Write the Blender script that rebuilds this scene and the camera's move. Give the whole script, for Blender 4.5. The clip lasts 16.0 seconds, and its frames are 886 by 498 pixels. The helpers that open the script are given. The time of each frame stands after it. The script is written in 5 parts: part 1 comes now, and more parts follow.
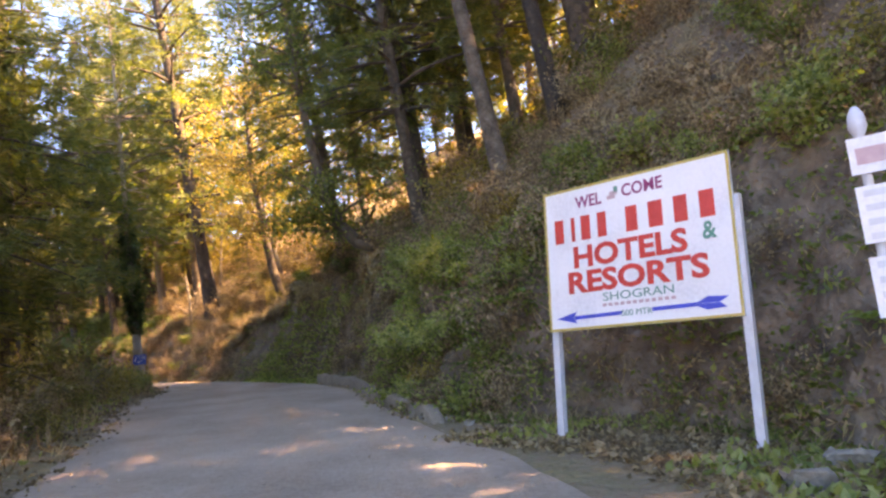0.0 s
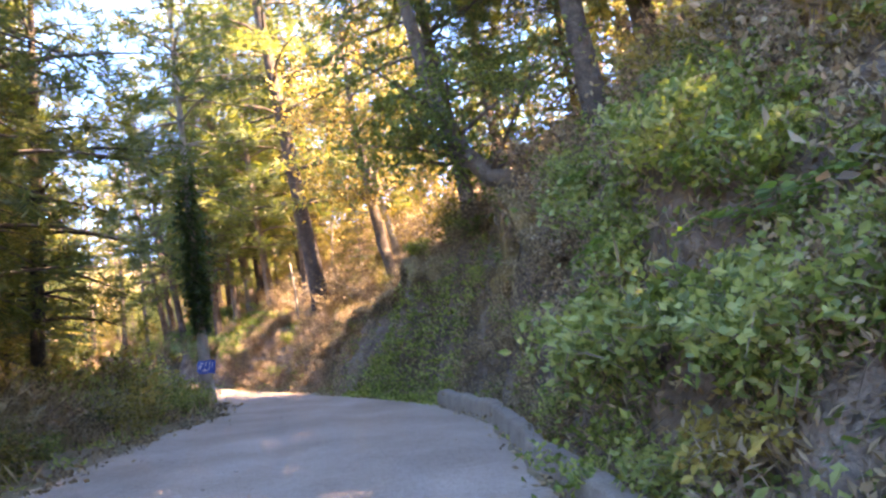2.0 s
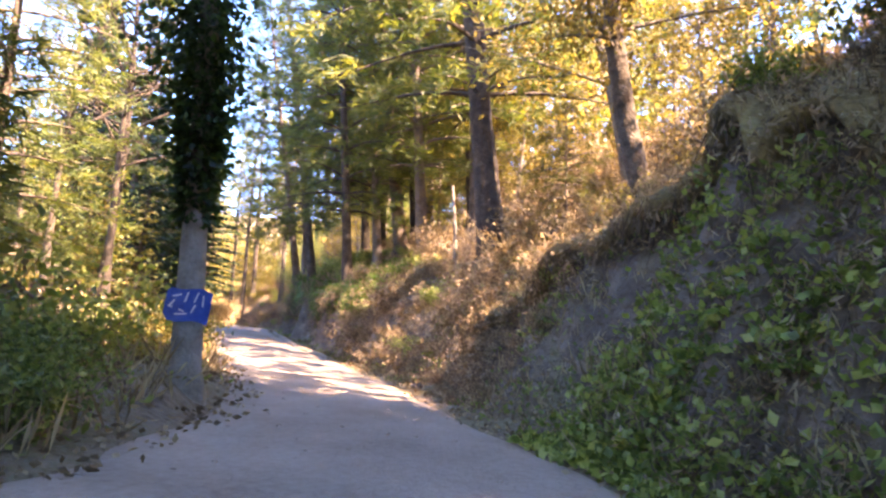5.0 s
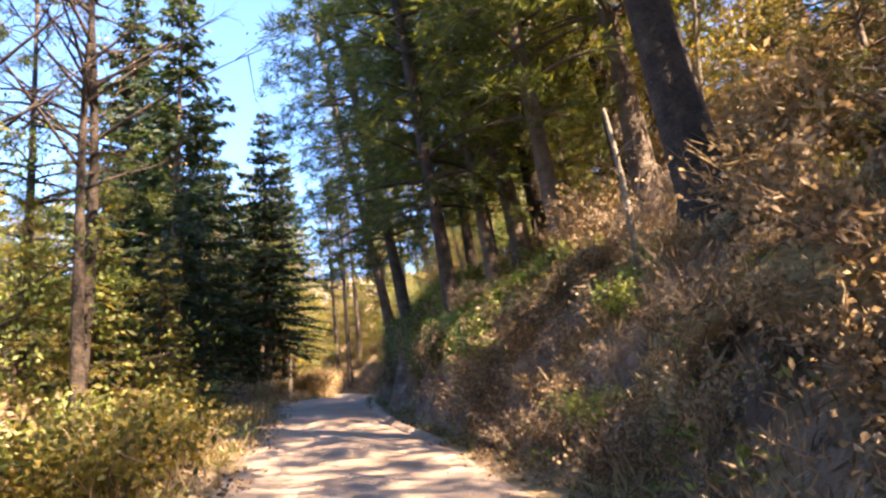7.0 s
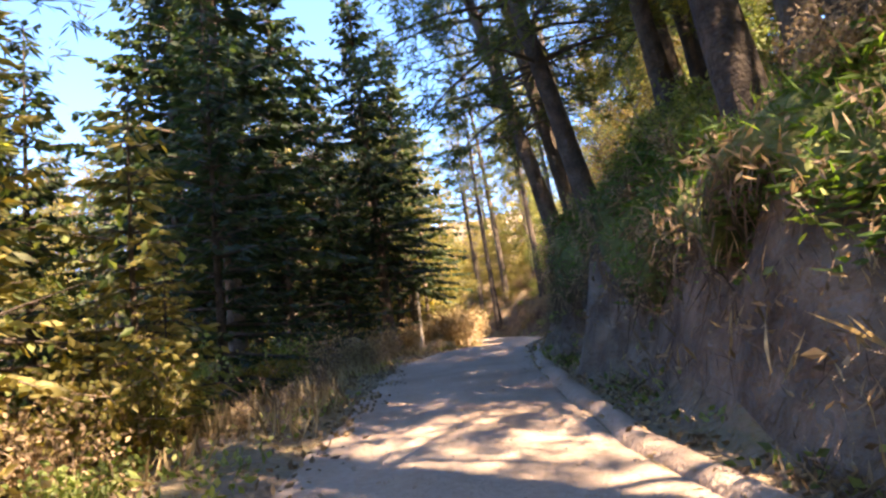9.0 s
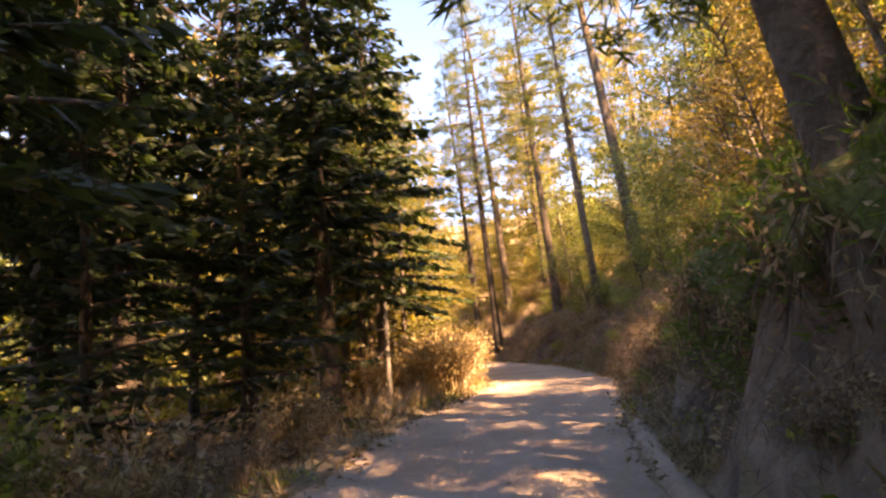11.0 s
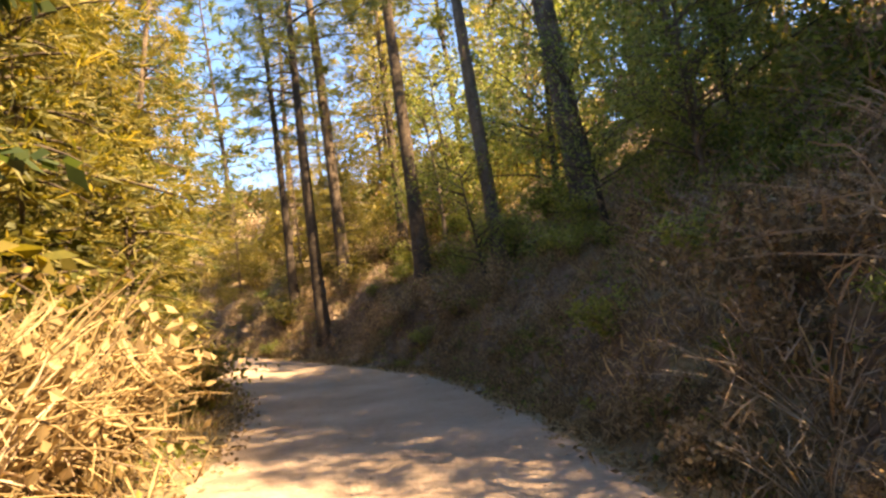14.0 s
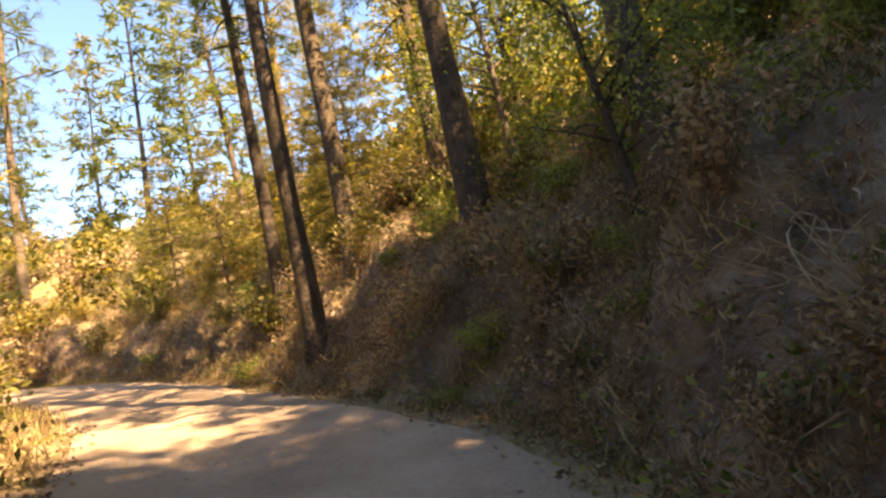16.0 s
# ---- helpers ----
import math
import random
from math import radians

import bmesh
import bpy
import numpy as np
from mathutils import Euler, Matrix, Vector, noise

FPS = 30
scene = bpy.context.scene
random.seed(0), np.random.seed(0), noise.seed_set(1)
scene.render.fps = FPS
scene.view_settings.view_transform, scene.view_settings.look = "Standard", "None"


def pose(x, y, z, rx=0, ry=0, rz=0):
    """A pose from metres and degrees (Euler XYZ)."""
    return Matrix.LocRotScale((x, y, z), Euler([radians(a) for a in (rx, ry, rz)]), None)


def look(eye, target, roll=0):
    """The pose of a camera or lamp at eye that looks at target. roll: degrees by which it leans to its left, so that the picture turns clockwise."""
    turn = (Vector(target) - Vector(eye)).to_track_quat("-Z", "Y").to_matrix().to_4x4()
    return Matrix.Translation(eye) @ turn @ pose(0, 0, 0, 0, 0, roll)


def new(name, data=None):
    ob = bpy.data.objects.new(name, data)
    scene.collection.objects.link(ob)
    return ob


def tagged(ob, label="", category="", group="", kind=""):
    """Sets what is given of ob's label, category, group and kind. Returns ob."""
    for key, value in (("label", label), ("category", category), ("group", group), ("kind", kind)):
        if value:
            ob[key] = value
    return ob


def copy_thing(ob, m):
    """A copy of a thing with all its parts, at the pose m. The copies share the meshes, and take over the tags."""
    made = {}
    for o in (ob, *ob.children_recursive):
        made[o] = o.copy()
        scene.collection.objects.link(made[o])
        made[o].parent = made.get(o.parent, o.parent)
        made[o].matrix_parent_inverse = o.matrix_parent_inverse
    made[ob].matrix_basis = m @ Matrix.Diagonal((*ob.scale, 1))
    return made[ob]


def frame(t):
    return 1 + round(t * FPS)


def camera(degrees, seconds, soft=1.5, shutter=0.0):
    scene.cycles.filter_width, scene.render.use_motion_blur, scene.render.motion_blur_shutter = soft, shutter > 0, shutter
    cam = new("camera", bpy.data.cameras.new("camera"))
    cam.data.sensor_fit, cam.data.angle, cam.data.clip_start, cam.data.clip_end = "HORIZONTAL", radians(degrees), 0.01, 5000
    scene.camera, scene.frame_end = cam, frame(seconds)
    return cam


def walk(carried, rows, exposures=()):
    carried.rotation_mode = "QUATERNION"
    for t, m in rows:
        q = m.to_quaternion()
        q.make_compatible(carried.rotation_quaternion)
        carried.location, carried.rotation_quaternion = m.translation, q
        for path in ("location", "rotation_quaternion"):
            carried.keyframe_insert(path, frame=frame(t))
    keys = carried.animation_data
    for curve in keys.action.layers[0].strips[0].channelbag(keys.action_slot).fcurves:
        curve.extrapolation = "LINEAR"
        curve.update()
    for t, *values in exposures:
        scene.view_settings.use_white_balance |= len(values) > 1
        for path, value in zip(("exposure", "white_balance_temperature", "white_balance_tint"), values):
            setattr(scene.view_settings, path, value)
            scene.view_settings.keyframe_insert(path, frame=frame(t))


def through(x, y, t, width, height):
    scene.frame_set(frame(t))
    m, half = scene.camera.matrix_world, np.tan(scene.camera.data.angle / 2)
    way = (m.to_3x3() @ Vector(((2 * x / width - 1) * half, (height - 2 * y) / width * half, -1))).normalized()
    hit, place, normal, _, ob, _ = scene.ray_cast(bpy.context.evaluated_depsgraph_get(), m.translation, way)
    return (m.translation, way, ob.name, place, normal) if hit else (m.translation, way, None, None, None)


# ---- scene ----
cam = camera(65.7, 16.0, soft=2.5)
PATH = [
    (0, (0.0, 0.0, 1.32), (0.03, 1.973, 1.649), -5.4),
    (0.5, (-0.075, 1.775, 1.381), (-0.087, 3.75, 1.696), -4.6),
    (1, (-0.266, 3.952, 1.479), (-0.374, 5.918, 1.83), -4.5),
    (1.5, (-0.577, 5.925, 1.595), (-0.809, 7.872, 1.99), -4.4),
    (2, (-1.01, 7.944, 1.69), (-1.364, 9.88, 2.044), -5.8),
    (2.5, (-1.527, 9.969, 1.752), (-1.997, 11.888, 2.065), -6.7),
    (3, (-2.32, 12.113, 1.86), (-2.906, 13.98, 2.275), -1.8),
    (5.5, (-6.075, 21.096, 2.089), (-6.96, 22.862, 2.397), 3.3),
    (6, (-7.191, 22.963, 2.181), (-8.208, 24.658, 2.489), -1.6),
    (6.5, (-8.422, 24.903, 2.336), (-9.476, 26.549, 2.763), -3.8),
    (7, (-9.849, 26.797, 2.542), (-10.953, 28.402, 2.996), -3.8),
    (7.5, (-11.243, 28.5, 2.672), (-12.448, 30.042, 3.086), -5.6),
    (8, (-12.917, 30.368, 2.816), (-14.21, 31.847, 3.188), -5.8),
    (8.5, (-14.556, 32.163, 2.903), (-15.902, 33.602, 3.245), -6.1),
    (9, (-16.473, 33.998, 3.023), (-17.907, 35.354, 3.348), -7.4),
    (11.5, (-26.258, 43.558, 4.432), (-27.648, 44.955, 4.776), -4.0),
    (12, (-28.239, 45.868, 4.532), (-29.542, 47.349, 4.865), -5.3),
    (12.5, (-30.161, 48.33, 4.584), (-31.39, 49.874, 4.906), -6.5),
    (13, (-31.656, 50.433, 4.687), (-32.84, 52.014, 5.001), -7.9),
    (13.5, (-33.16, 52.54, 4.739), (-34.281, 54.174, 5.005), -4.9),
    (14, (-34.405, 54.438, 4.755), (-35.514, 56.082, 5.012), -5.8),
    (14.5, (-35.901, 56.612, 4.865), (-36.991, 58.258, 5.186), -6.0),
    (15, (-37.257, 58.473, 4.87), (-38.367, 60.114, 5.138), -2.7),
    (15.5, (-38.819, 60.634, 4.912), (-39.968, 62.246, 5.198), -7.0),
    (16, (-40.616, 62.904, 4.899), (-41.858, 64.45, 5.16), -10.2),
]
walk(cam, [(t, look(eye, target, roll)) for t, eye, target, roll in PATH],
     exposures=[(0, 3.65, 17000, 33), (0.5, 3.9, 17500, 36), (1, 3.55, 14000, 30), (1.5, 4.15, 11200, 31), (2.5, 4.35, 9300, 31), (3, 4.2, 8500, 30), (5.5, 3.95, 9500, 33), (6.5, 3.05, 9300, 26), (7, 2.9, 9100, 24), (9, 2.95, 9100, 22), (11.5, 2.95, 19500, 39), (12, 2.8, 20000, 39), (13, 2.5, 14000, 25), (14, 2.4, 13500, 19), (15, 2.5, 15500, 20), (16, 2.5, 16000, 20)])

# ---- light: clear autumn day, sun over the uphill side ----
SUN_BEARING, SUN_HEIGHT = 94.0, 49.0
world = bpy.data.worlds.new("sky")
scene.world = world
world.use_nodes = True
wn, wl = world.node_tree.nodes, world.node_tree.links
wn.clear()
sky = wn.new("ShaderNodeTexSky")
sky.sky_type, sky.sun_disc = "NISHITA", False
sky.sun_elevation, sky.sun_rotation = radians(SUN_HEIGHT), radians(SUN_BEARING)
sky.altitude, sky.dust_density = 2400, 0.2
back = wn.new("ShaderNodeBackground")
back.inputs["Strength"].default_value = 0.135
out = wn.new("ShaderNodeOutputWorld")
deep = wn.new("ShaderNodeMix")
deep.data_type, deep.blend_type = "RGBA", "MULTIPLY"
deep.inputs["Factor"].default_value = 1.0
deep.inputs["B"].default_value = (0.42, 0.79, 1.2, 1)
wl.new(sky.outputs[0], deep.inputs["A"])
wl.new(deep.outputs["Result"], back.inputs[0])
wl.new(back.outputs[0], out.inputs[0])
sun_data = bpy.data.lights.new("sun", "SUN")
sun_data.energy, sun_data.angle, sun_data.color = 5.0, radians(0.6), (1.0, 0.92, 0.82)
sun = new("sun", sun_data)
b, e = radians(SUN_BEARING), radians(SUN_HEIGHT)
SUN_DIR = Vector((math.sin(b) * math.cos(e), math.cos(b) * math.cos(e), math.sin(e)))
sun.matrix_world = look(SUN_DIR * 80, (0, 0, 0))


# ---- materials ----
def material(name, colours, scale=3.0, rough=0.9, bump=0.3, bump_scale=40.0, fine=30.0, metal=0.0, glow=0.0,
             per_object=0.0, per_island=0.0, through=None, coat=0.0, relief=0.05):
    """Two scales of noise between the given colours, with relief. through: the colour of light that shines through a leaf."""
    m = bpy.data.materials.new(name)
    m.use_nodes = True
    n, l = m.node_tree.nodes, m.node_tree.links
    n.clear()
    res = n.new("ShaderNodeOutputMaterial")
    bsdf = n.new("ShaderNodeBsdfPrincipled")
    bsdf.inputs["Roughness"].default_value = rough
    bsdf.inputs["Metallic"].default_value = metal
    bsdf.inputs["Coat Weight"].default_value = coat
    geo = n.new("ShaderNodeNewGeometry")
    big = n.new("ShaderNodeTexNoise")
    big.inputs["Scale"].default_value, big.inputs["Detail"].default_value = scale, 5
    small = n.new("ShaderNodeTexNoise")
    small.inputs["Scale"].default_value, small.inputs["Detail"].default_value = fine, 3
    for tex in (big, small):
        l.new(geo.outputs["Position"], tex.inputs["Vector"])
    mix = n.new("ShaderNodeMath")
    mix.operation = "MULTIPLY_ADD"
    mix.inputs[1].default_value = 0.35
    l.new(small.outputs["Fac"], mix.inputs[0])
    mul = n.new("ShaderNodeMath")
    mul.operation = "MULTIPLY"
    mul.inputs[1].default_value = 0.65
    l.new(big.outputs["Fac"], mul.inputs[0])
    l.new(mul.outputs[0], mix.inputs[2])
    fac = mix.outputs[0]
    for amount, source in ((per_object, n.new("ShaderNodeObjectInfo").outputs["Random"]), (per_island, geo.outputs["Random Per Island"])):
        if amount:
            add = n.new("ShaderNodeMath")
            add.operation = "MULTIPLY_ADD"
            add.inputs[1].default_value = amount
            l.new(source, add.inputs[0])
            off = n.new("ShaderNodeMath")
            off.operation = "SUBTRACT"
            off.inputs[1].default_value = amount / 2
            l.new(fac, off.inputs[0])
            l.new(off.outputs[0], add.inputs[2])
            fac = add.outputs[0]
    ramp = n.new("ShaderNodeValToRGB")
    els = ramp.color_ramp.elements
    while len(els) < len(colours):
        els.new(0.5)
    for i, c in enumerate(colours):
        els[i].position = 0.32 + 0.36 * i / max(1, len(colours) - 1)
        els[i].color = (*c, 1)
    l.new(fac, ramp.inputs[0])
    l.new(ramp.outputs[0], bsdf.inputs["Base Color"])
    if bump:
        bn = n.new("ShaderNodeTexNoise")
        bn.inputs["Scale"].default_value, bn.inputs["Detail"].default_value = bump_scale, 4
        l.new(geo.outputs["Position"], bn.inputs["Vector"])
        bp = n.new("ShaderNodeBump")
        bp.inputs["Strength"].default_value, bp.inputs["Distance"].default_value = bump, relief
        l.new(bn.outputs["Fac"], bp.inputs["Height"])
        l.new(bp.outputs[0], bsdf.inputs["Normal"])
    shader = bsdf.outputs[0]
    if through:
        tr = n.new("ShaderNodeBsdfTranslucent")
        tint = n.new("ShaderNodeMix")
        tint.data_type, tint.blend_type = "RGBA", "MULTIPLY"
        tint.inputs["Factor"].default_value = 1.0
        l.new(ramp.outputs[0], tint.inputs["A"])
        tint.inputs["B"].default_value = (*through, 1)
        l.new(tint.outputs["Result"], tr.inputs["Color"])
        mixed = n.new("ShaderNodeMixShader")
        mixed.inputs[0].default_value = 0.42
        l.new(bsdf.outputs[0], mixed.inputs[1])
        l.new(tr.outputs[0], mixed.inputs[2])
        shader = mixed.outputs[0]
    l.new(shader, res.inputs[0])
    return m


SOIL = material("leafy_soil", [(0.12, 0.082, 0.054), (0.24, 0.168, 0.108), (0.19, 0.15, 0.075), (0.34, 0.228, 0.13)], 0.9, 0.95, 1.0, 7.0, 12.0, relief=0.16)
DUST = material("dusty_track", [(0.25, 0.178, 0.130), (0.35, 0.258, 0.196), (0.43, 0.330, 0.258)], 0.7, 0.95, 0.7, 22.0, 14.0)
STONE = material("grey_stone", [(0.13, 0.11, 0.09), (0.22, 0.19, 0.155), (0.30, 0.265, 0.22)], 4.0, 0.9, 0.6, 25.0, per_object=0.3)
CEMENT = material("worn_cement", [(0.15, 0.112, 0.082), (0.22, 0.172, 0.130), (0.29, 0.235, 0.18)], 2.5, 0.9, 0.5, 30.0, per_object=0.2)
BARK = material("pine_bark", [(0.036, 0.027, 0.021), (0.082, 0.060, 0.044), (0.16, 0.122, 0.092)], 4.0, 0.95, 1.0, 14.0, 22.0, per_object=0.35)
PALE_BARK = material("pale_bark", [(0.13, 0.11, 0.085), (0.25, 0.215, 0.17), (0.36, 0.31, 0.25)], 4.0, 0.9, 0.8, 14.0, 22.0, per_object=0.3)
TWIG = material("dry_twig", [(0.16, 0.115, 0.08), (0.30, 0.22, 0.15), (0.42, 0.33, 0.23)], 3.0, 0.9, 0.0, per_object=0.3, per_island=0.3)
NEEDLE = material("pine_needles", [(0.042, 0.066, 0.020), (0.085, 0.115, 0.034), (0.155, 0.170, 0.052)], 0.9, 0.6, 0.0, fine=5.0, per_object=0.25, per_island=0.35, through=(2.2, 1.95, 0.85))
FIR = material("fir_needles", [(0.010, 0.025, 0.012), (0.022, 0.048, 0.020), (0.055, 0.085, 0.03)], 1.1, 0.6, 0.0, fine=6.0, per_object=0.2, per_island=0.35, through=(1.3, 1.3, 0.7))
# lit counterpart of the green needles: sunshine is put into this yellow
SUNLIT_GREEN = material("golden_needles", [(0.065, 0.076, 0.02), (0.16, 0.152, 0.042), (0.31, 0.262, 0.09)], 1.0, 0.6, 0.0, fine=5.0, per_object=0.3, per_island=0.35, through=(1.9, 1.65, 0.85))
GREEN_LEAF = material("green_leaf", [(0.07, 0.105, 0.028), (0.16, 0.205, 0.062), (0.29, 0.31, 0.115)], 1.6, 0.55, 0.0, fine=9.0, per_object=0.25, per_island=0.4, through=(2.0, 2.0, 0.9))
YELLOW_LEAF = material("yellow_leaf", [(0.14, 0.10, 0.025), (0.27, 0.20, 0.045), (0.42, 0.33, 0.09)], 1.6, 0.6, 0.0, fine=9.0, per_object=0.25, per_island=0.5, through=(1.25, 1.15, 0.75))
BROWN_LEAF = material("brown_leaf", [(0.14, 0.10, 0.062), (0.29, 0.205, 0.122), (0.44, 0.33, 0.205)], 1.3, 0.8, 0.0, fine=9.0, per_object=0.2, per_island=0.6, through=(1.3, 1.2, 1.0))
STRAW = material("dry_grass", [(0.17, 0.12, 0.06), (0.34, 0.25, 0.13), (0.50, 0.39, 0.22)], 1.1, 0.8, 0.0, fine=8.0, per_object=0.2, per_island=0.5, through=(1.2, 1.1, 0.9))
FERN = material("fern_green", [(0.05, 0.10, 0.02), (0.09, 0.17, 0.035), (0.17, 0.25, 0.06)], 1.6, 0.55, 0.0, fine=9.0, per_object=0.25, per_island=0.3, through=(2.0, 2.0, 0.8))
WHITE = material("white_board_paint", [(0.62, 0.62, 0.64), (0.76, 0.76, 0.78), (0.82, 0.82, 0.83)], 1.5, 0.45, 0.05, 60.0)
RED = material("red_paint", [(0.74, 0.05, 0.04), (0.86, 0.075, 0.06)], 9.0, 0.5, 0.0)
MAROON = material("maroon_paint", [(0.30, 0.03, 0.12), (0.40, 0.05, 0.16)], 9.0, 0.5, 0.0)
BLUE = material("blue_paint", [(0.01, 0.06, 0.42), (0.02, 0.09, 0.55)], 9.0, 0.45, 0.0)
TEAL = material("green_paint", [(0.03, 0.22, 0.17), (0.05, 0.30, 0.22)], 9.0, 0.5, 0.0)
OCHRE = material("ochre_edge_paint", [(0.50, 0.33, 0.08), (0.64, 0.46, 0.16)], 9.0, 0.55, 0.0)
FAINT = material("faded_red_paint", [(0.50, 0.30, 0.32), (0.60, 0.40, 0.42)], 9.0, 0.55, 0.0)
PIPE = material("white_post_paint", [(0.50, 0.52, 0.56), (0.66, 0.68, 0.72)], 6.0, 0.4, 0.1, 50.0)
SHEET = material("blue_sheet_metal", [(0.004, 0.05, 0.24), (0.008, 0.085, 0.36), (0.03, 0.14, 0.45)], 5.0, 0.4, 0.15, 20.0)
ROOTS = material("dead_roots", [(0.06, 0.038, 0.024), (0.13, 0.088, 0.056), (0.24, 0.17, 0.11)], 2.0, 0.9, 0.0, per_island=0.5)


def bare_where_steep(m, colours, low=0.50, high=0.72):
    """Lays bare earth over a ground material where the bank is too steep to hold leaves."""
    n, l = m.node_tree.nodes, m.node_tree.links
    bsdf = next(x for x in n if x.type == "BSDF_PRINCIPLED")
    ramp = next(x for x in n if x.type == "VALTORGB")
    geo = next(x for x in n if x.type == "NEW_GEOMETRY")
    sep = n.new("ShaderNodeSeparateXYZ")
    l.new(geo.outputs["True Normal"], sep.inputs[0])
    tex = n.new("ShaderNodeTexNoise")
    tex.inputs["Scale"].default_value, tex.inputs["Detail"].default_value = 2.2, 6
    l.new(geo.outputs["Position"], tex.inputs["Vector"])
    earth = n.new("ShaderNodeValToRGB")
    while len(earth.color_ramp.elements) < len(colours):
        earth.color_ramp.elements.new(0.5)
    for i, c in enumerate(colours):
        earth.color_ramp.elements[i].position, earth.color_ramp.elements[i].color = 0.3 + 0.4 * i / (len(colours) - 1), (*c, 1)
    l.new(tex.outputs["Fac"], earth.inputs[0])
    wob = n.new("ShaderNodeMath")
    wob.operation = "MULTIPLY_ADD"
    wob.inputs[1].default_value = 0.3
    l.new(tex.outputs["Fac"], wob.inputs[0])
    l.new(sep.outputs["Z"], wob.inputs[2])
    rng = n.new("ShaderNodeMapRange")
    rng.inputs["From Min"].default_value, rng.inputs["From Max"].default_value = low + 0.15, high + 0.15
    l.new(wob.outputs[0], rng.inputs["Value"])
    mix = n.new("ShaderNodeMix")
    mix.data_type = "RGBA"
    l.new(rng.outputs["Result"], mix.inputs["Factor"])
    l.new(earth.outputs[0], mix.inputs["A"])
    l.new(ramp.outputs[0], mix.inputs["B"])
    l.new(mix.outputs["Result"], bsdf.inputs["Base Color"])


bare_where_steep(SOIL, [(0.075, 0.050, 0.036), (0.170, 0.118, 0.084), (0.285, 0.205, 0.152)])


# ---- mesh helpers ----
class Quads:
    """Collects four-cornered faces."""

    def __init__(self):
        self.v, self.f, self.n = [], [], 0

    def add(self, verts, faces):
        verts = np.asarray(verts, float).reshape(-1, 3)
        self.v.append(verts)
        self.f.append(np.asarray(faces, int).reshape(-1, 4) + self.n)
        self.n += len(verts)

    def mesh(self, name, mat, smooth=False):
        v, f = np.concatenate(self.v), np.concatenate(self.f)
        me = bpy.data.meshes.new(name)
        me.vertices.add(len(v))
        me.vertices.foreach_set("co", v.ravel())
        me.loops.add(f.size)
        me.loops.foreach_set("vertex_index", f.ravel())
        me.polygons.add(len(f))
        me.polygons.foreach_set("loop_start", np.arange(0, f.size, 4))
        me.polygons.foreach_set("loop_total", np.full(len(f), 4))
        me.polygons.foreach_set("use_smooth", np.full(len(f), smooth))
        me.materials.append(mat)
        me.update(calc_edges=True)
        me.validate()
        return me


def part(name, quads, mat, parent=None, label="", smooth=False):
    """Links what was collected as one mesh object under a thing or part."""
    ob = new(name, quads.mesh(name, mat, smooth) if isinstance(quads, Quads) else quads)
    if not isinstance(quads, Quads) and mat and not ob.data.materials:
        ob.data.materials.append(mat)
    if parent:
        ob.parent = parent
    return tagged(ob, label)


def thing(name, label, category, group="", kind=""):
    return tagged(new(name), label, category, group, kind)


def tube(q, points, radii, sides=8, wobble=0.0, rng=None):
    """A tapered tube along points, closed at both ends."""
    pts, n = np.asarray(points, float), len(points)
    tan = np.gradient(pts, axis=0)
    tan /= np.linalg.norm(tan, axis=1)[:, None] + 1e-9
    ref = np.array([0.0, 0.0, 1.0]) if abs(tan[0][2]) < 0.8 else np.array([1.0, 0.0, 0.0])
    a = np.cross(tan, ref)
    a /= np.linalg.norm(a, axis=1)[:, None] + 1e-9
    c = np.cross(tan, a)
    ang = np.arange(sides) / sides * 2 * math.pi
    rad = np.asarray(radii, float)[:, None] * np.ones((1, sides))
    if wobble:
        rad = rad * (1 + wobble * (rng.random((n, sides)) - 0.5))
    v = pts[:, None] + rad[..., None] * (np.cos(ang)[None, :, None] * a[:, None] + np.sin(ang)[None, :, None] * c[:, None])
    i, j = np.meshgrid(np.arange(n - 1), np.arange(sides), indexing="ij")
    k = (j + 1) % sides
    f = np.stack([i * sides + j, i * sides + k, (i + 1) * sides + k, (i + 1) * sides + j], -1).reshape(-1, 4)
    q.add(v, f)


def unit(v):
    return v / (np.linalg.norm(v, axis=-1, keepdims=True) + 1e-9)


def blades(q, base, way, length, width, rng, fold=0.0):
    """A pointed leaf or needle spray from each base along each way, turned at random round its own line."""
    base, way = np.atleast_2d(base), unit(np.atleast_2d(way))
    n = len(base)
    side = unit(np.cross(way, unit(rng.normal(size=(n, 3)))))
    length, width = np.broadcast_to(length, n)[:, None], np.broadcast_to(width, n)[:, None]
    up = np.cross(side, way)
    mid = base + way * length * 0.45 + up * fold * length
    v = np.stack([base, mid + side * width / 2, base + way * length, mid - side * width / 2], 1)
    q.add(v, np.arange(4 * n).reshape(n, 4))


def box(q, lo, hi):
    (x0, y0, z0), (x1, y1, z1) = lo, hi
    v = [(x0, y0, z0), (x1, y0, z0), (x1, y1, z0), (x0, y1, z0), (x0, y0, z1), (x1, y0, z1), (x1, y1, z1), (x0, y1, z1)]
    q.add(v, [(0, 3, 2, 1), (4, 5, 6, 7), (0, 1, 5, 4), (1, 2, 6, 5), (2, 3, 7, 6), (3, 0, 4, 7)])


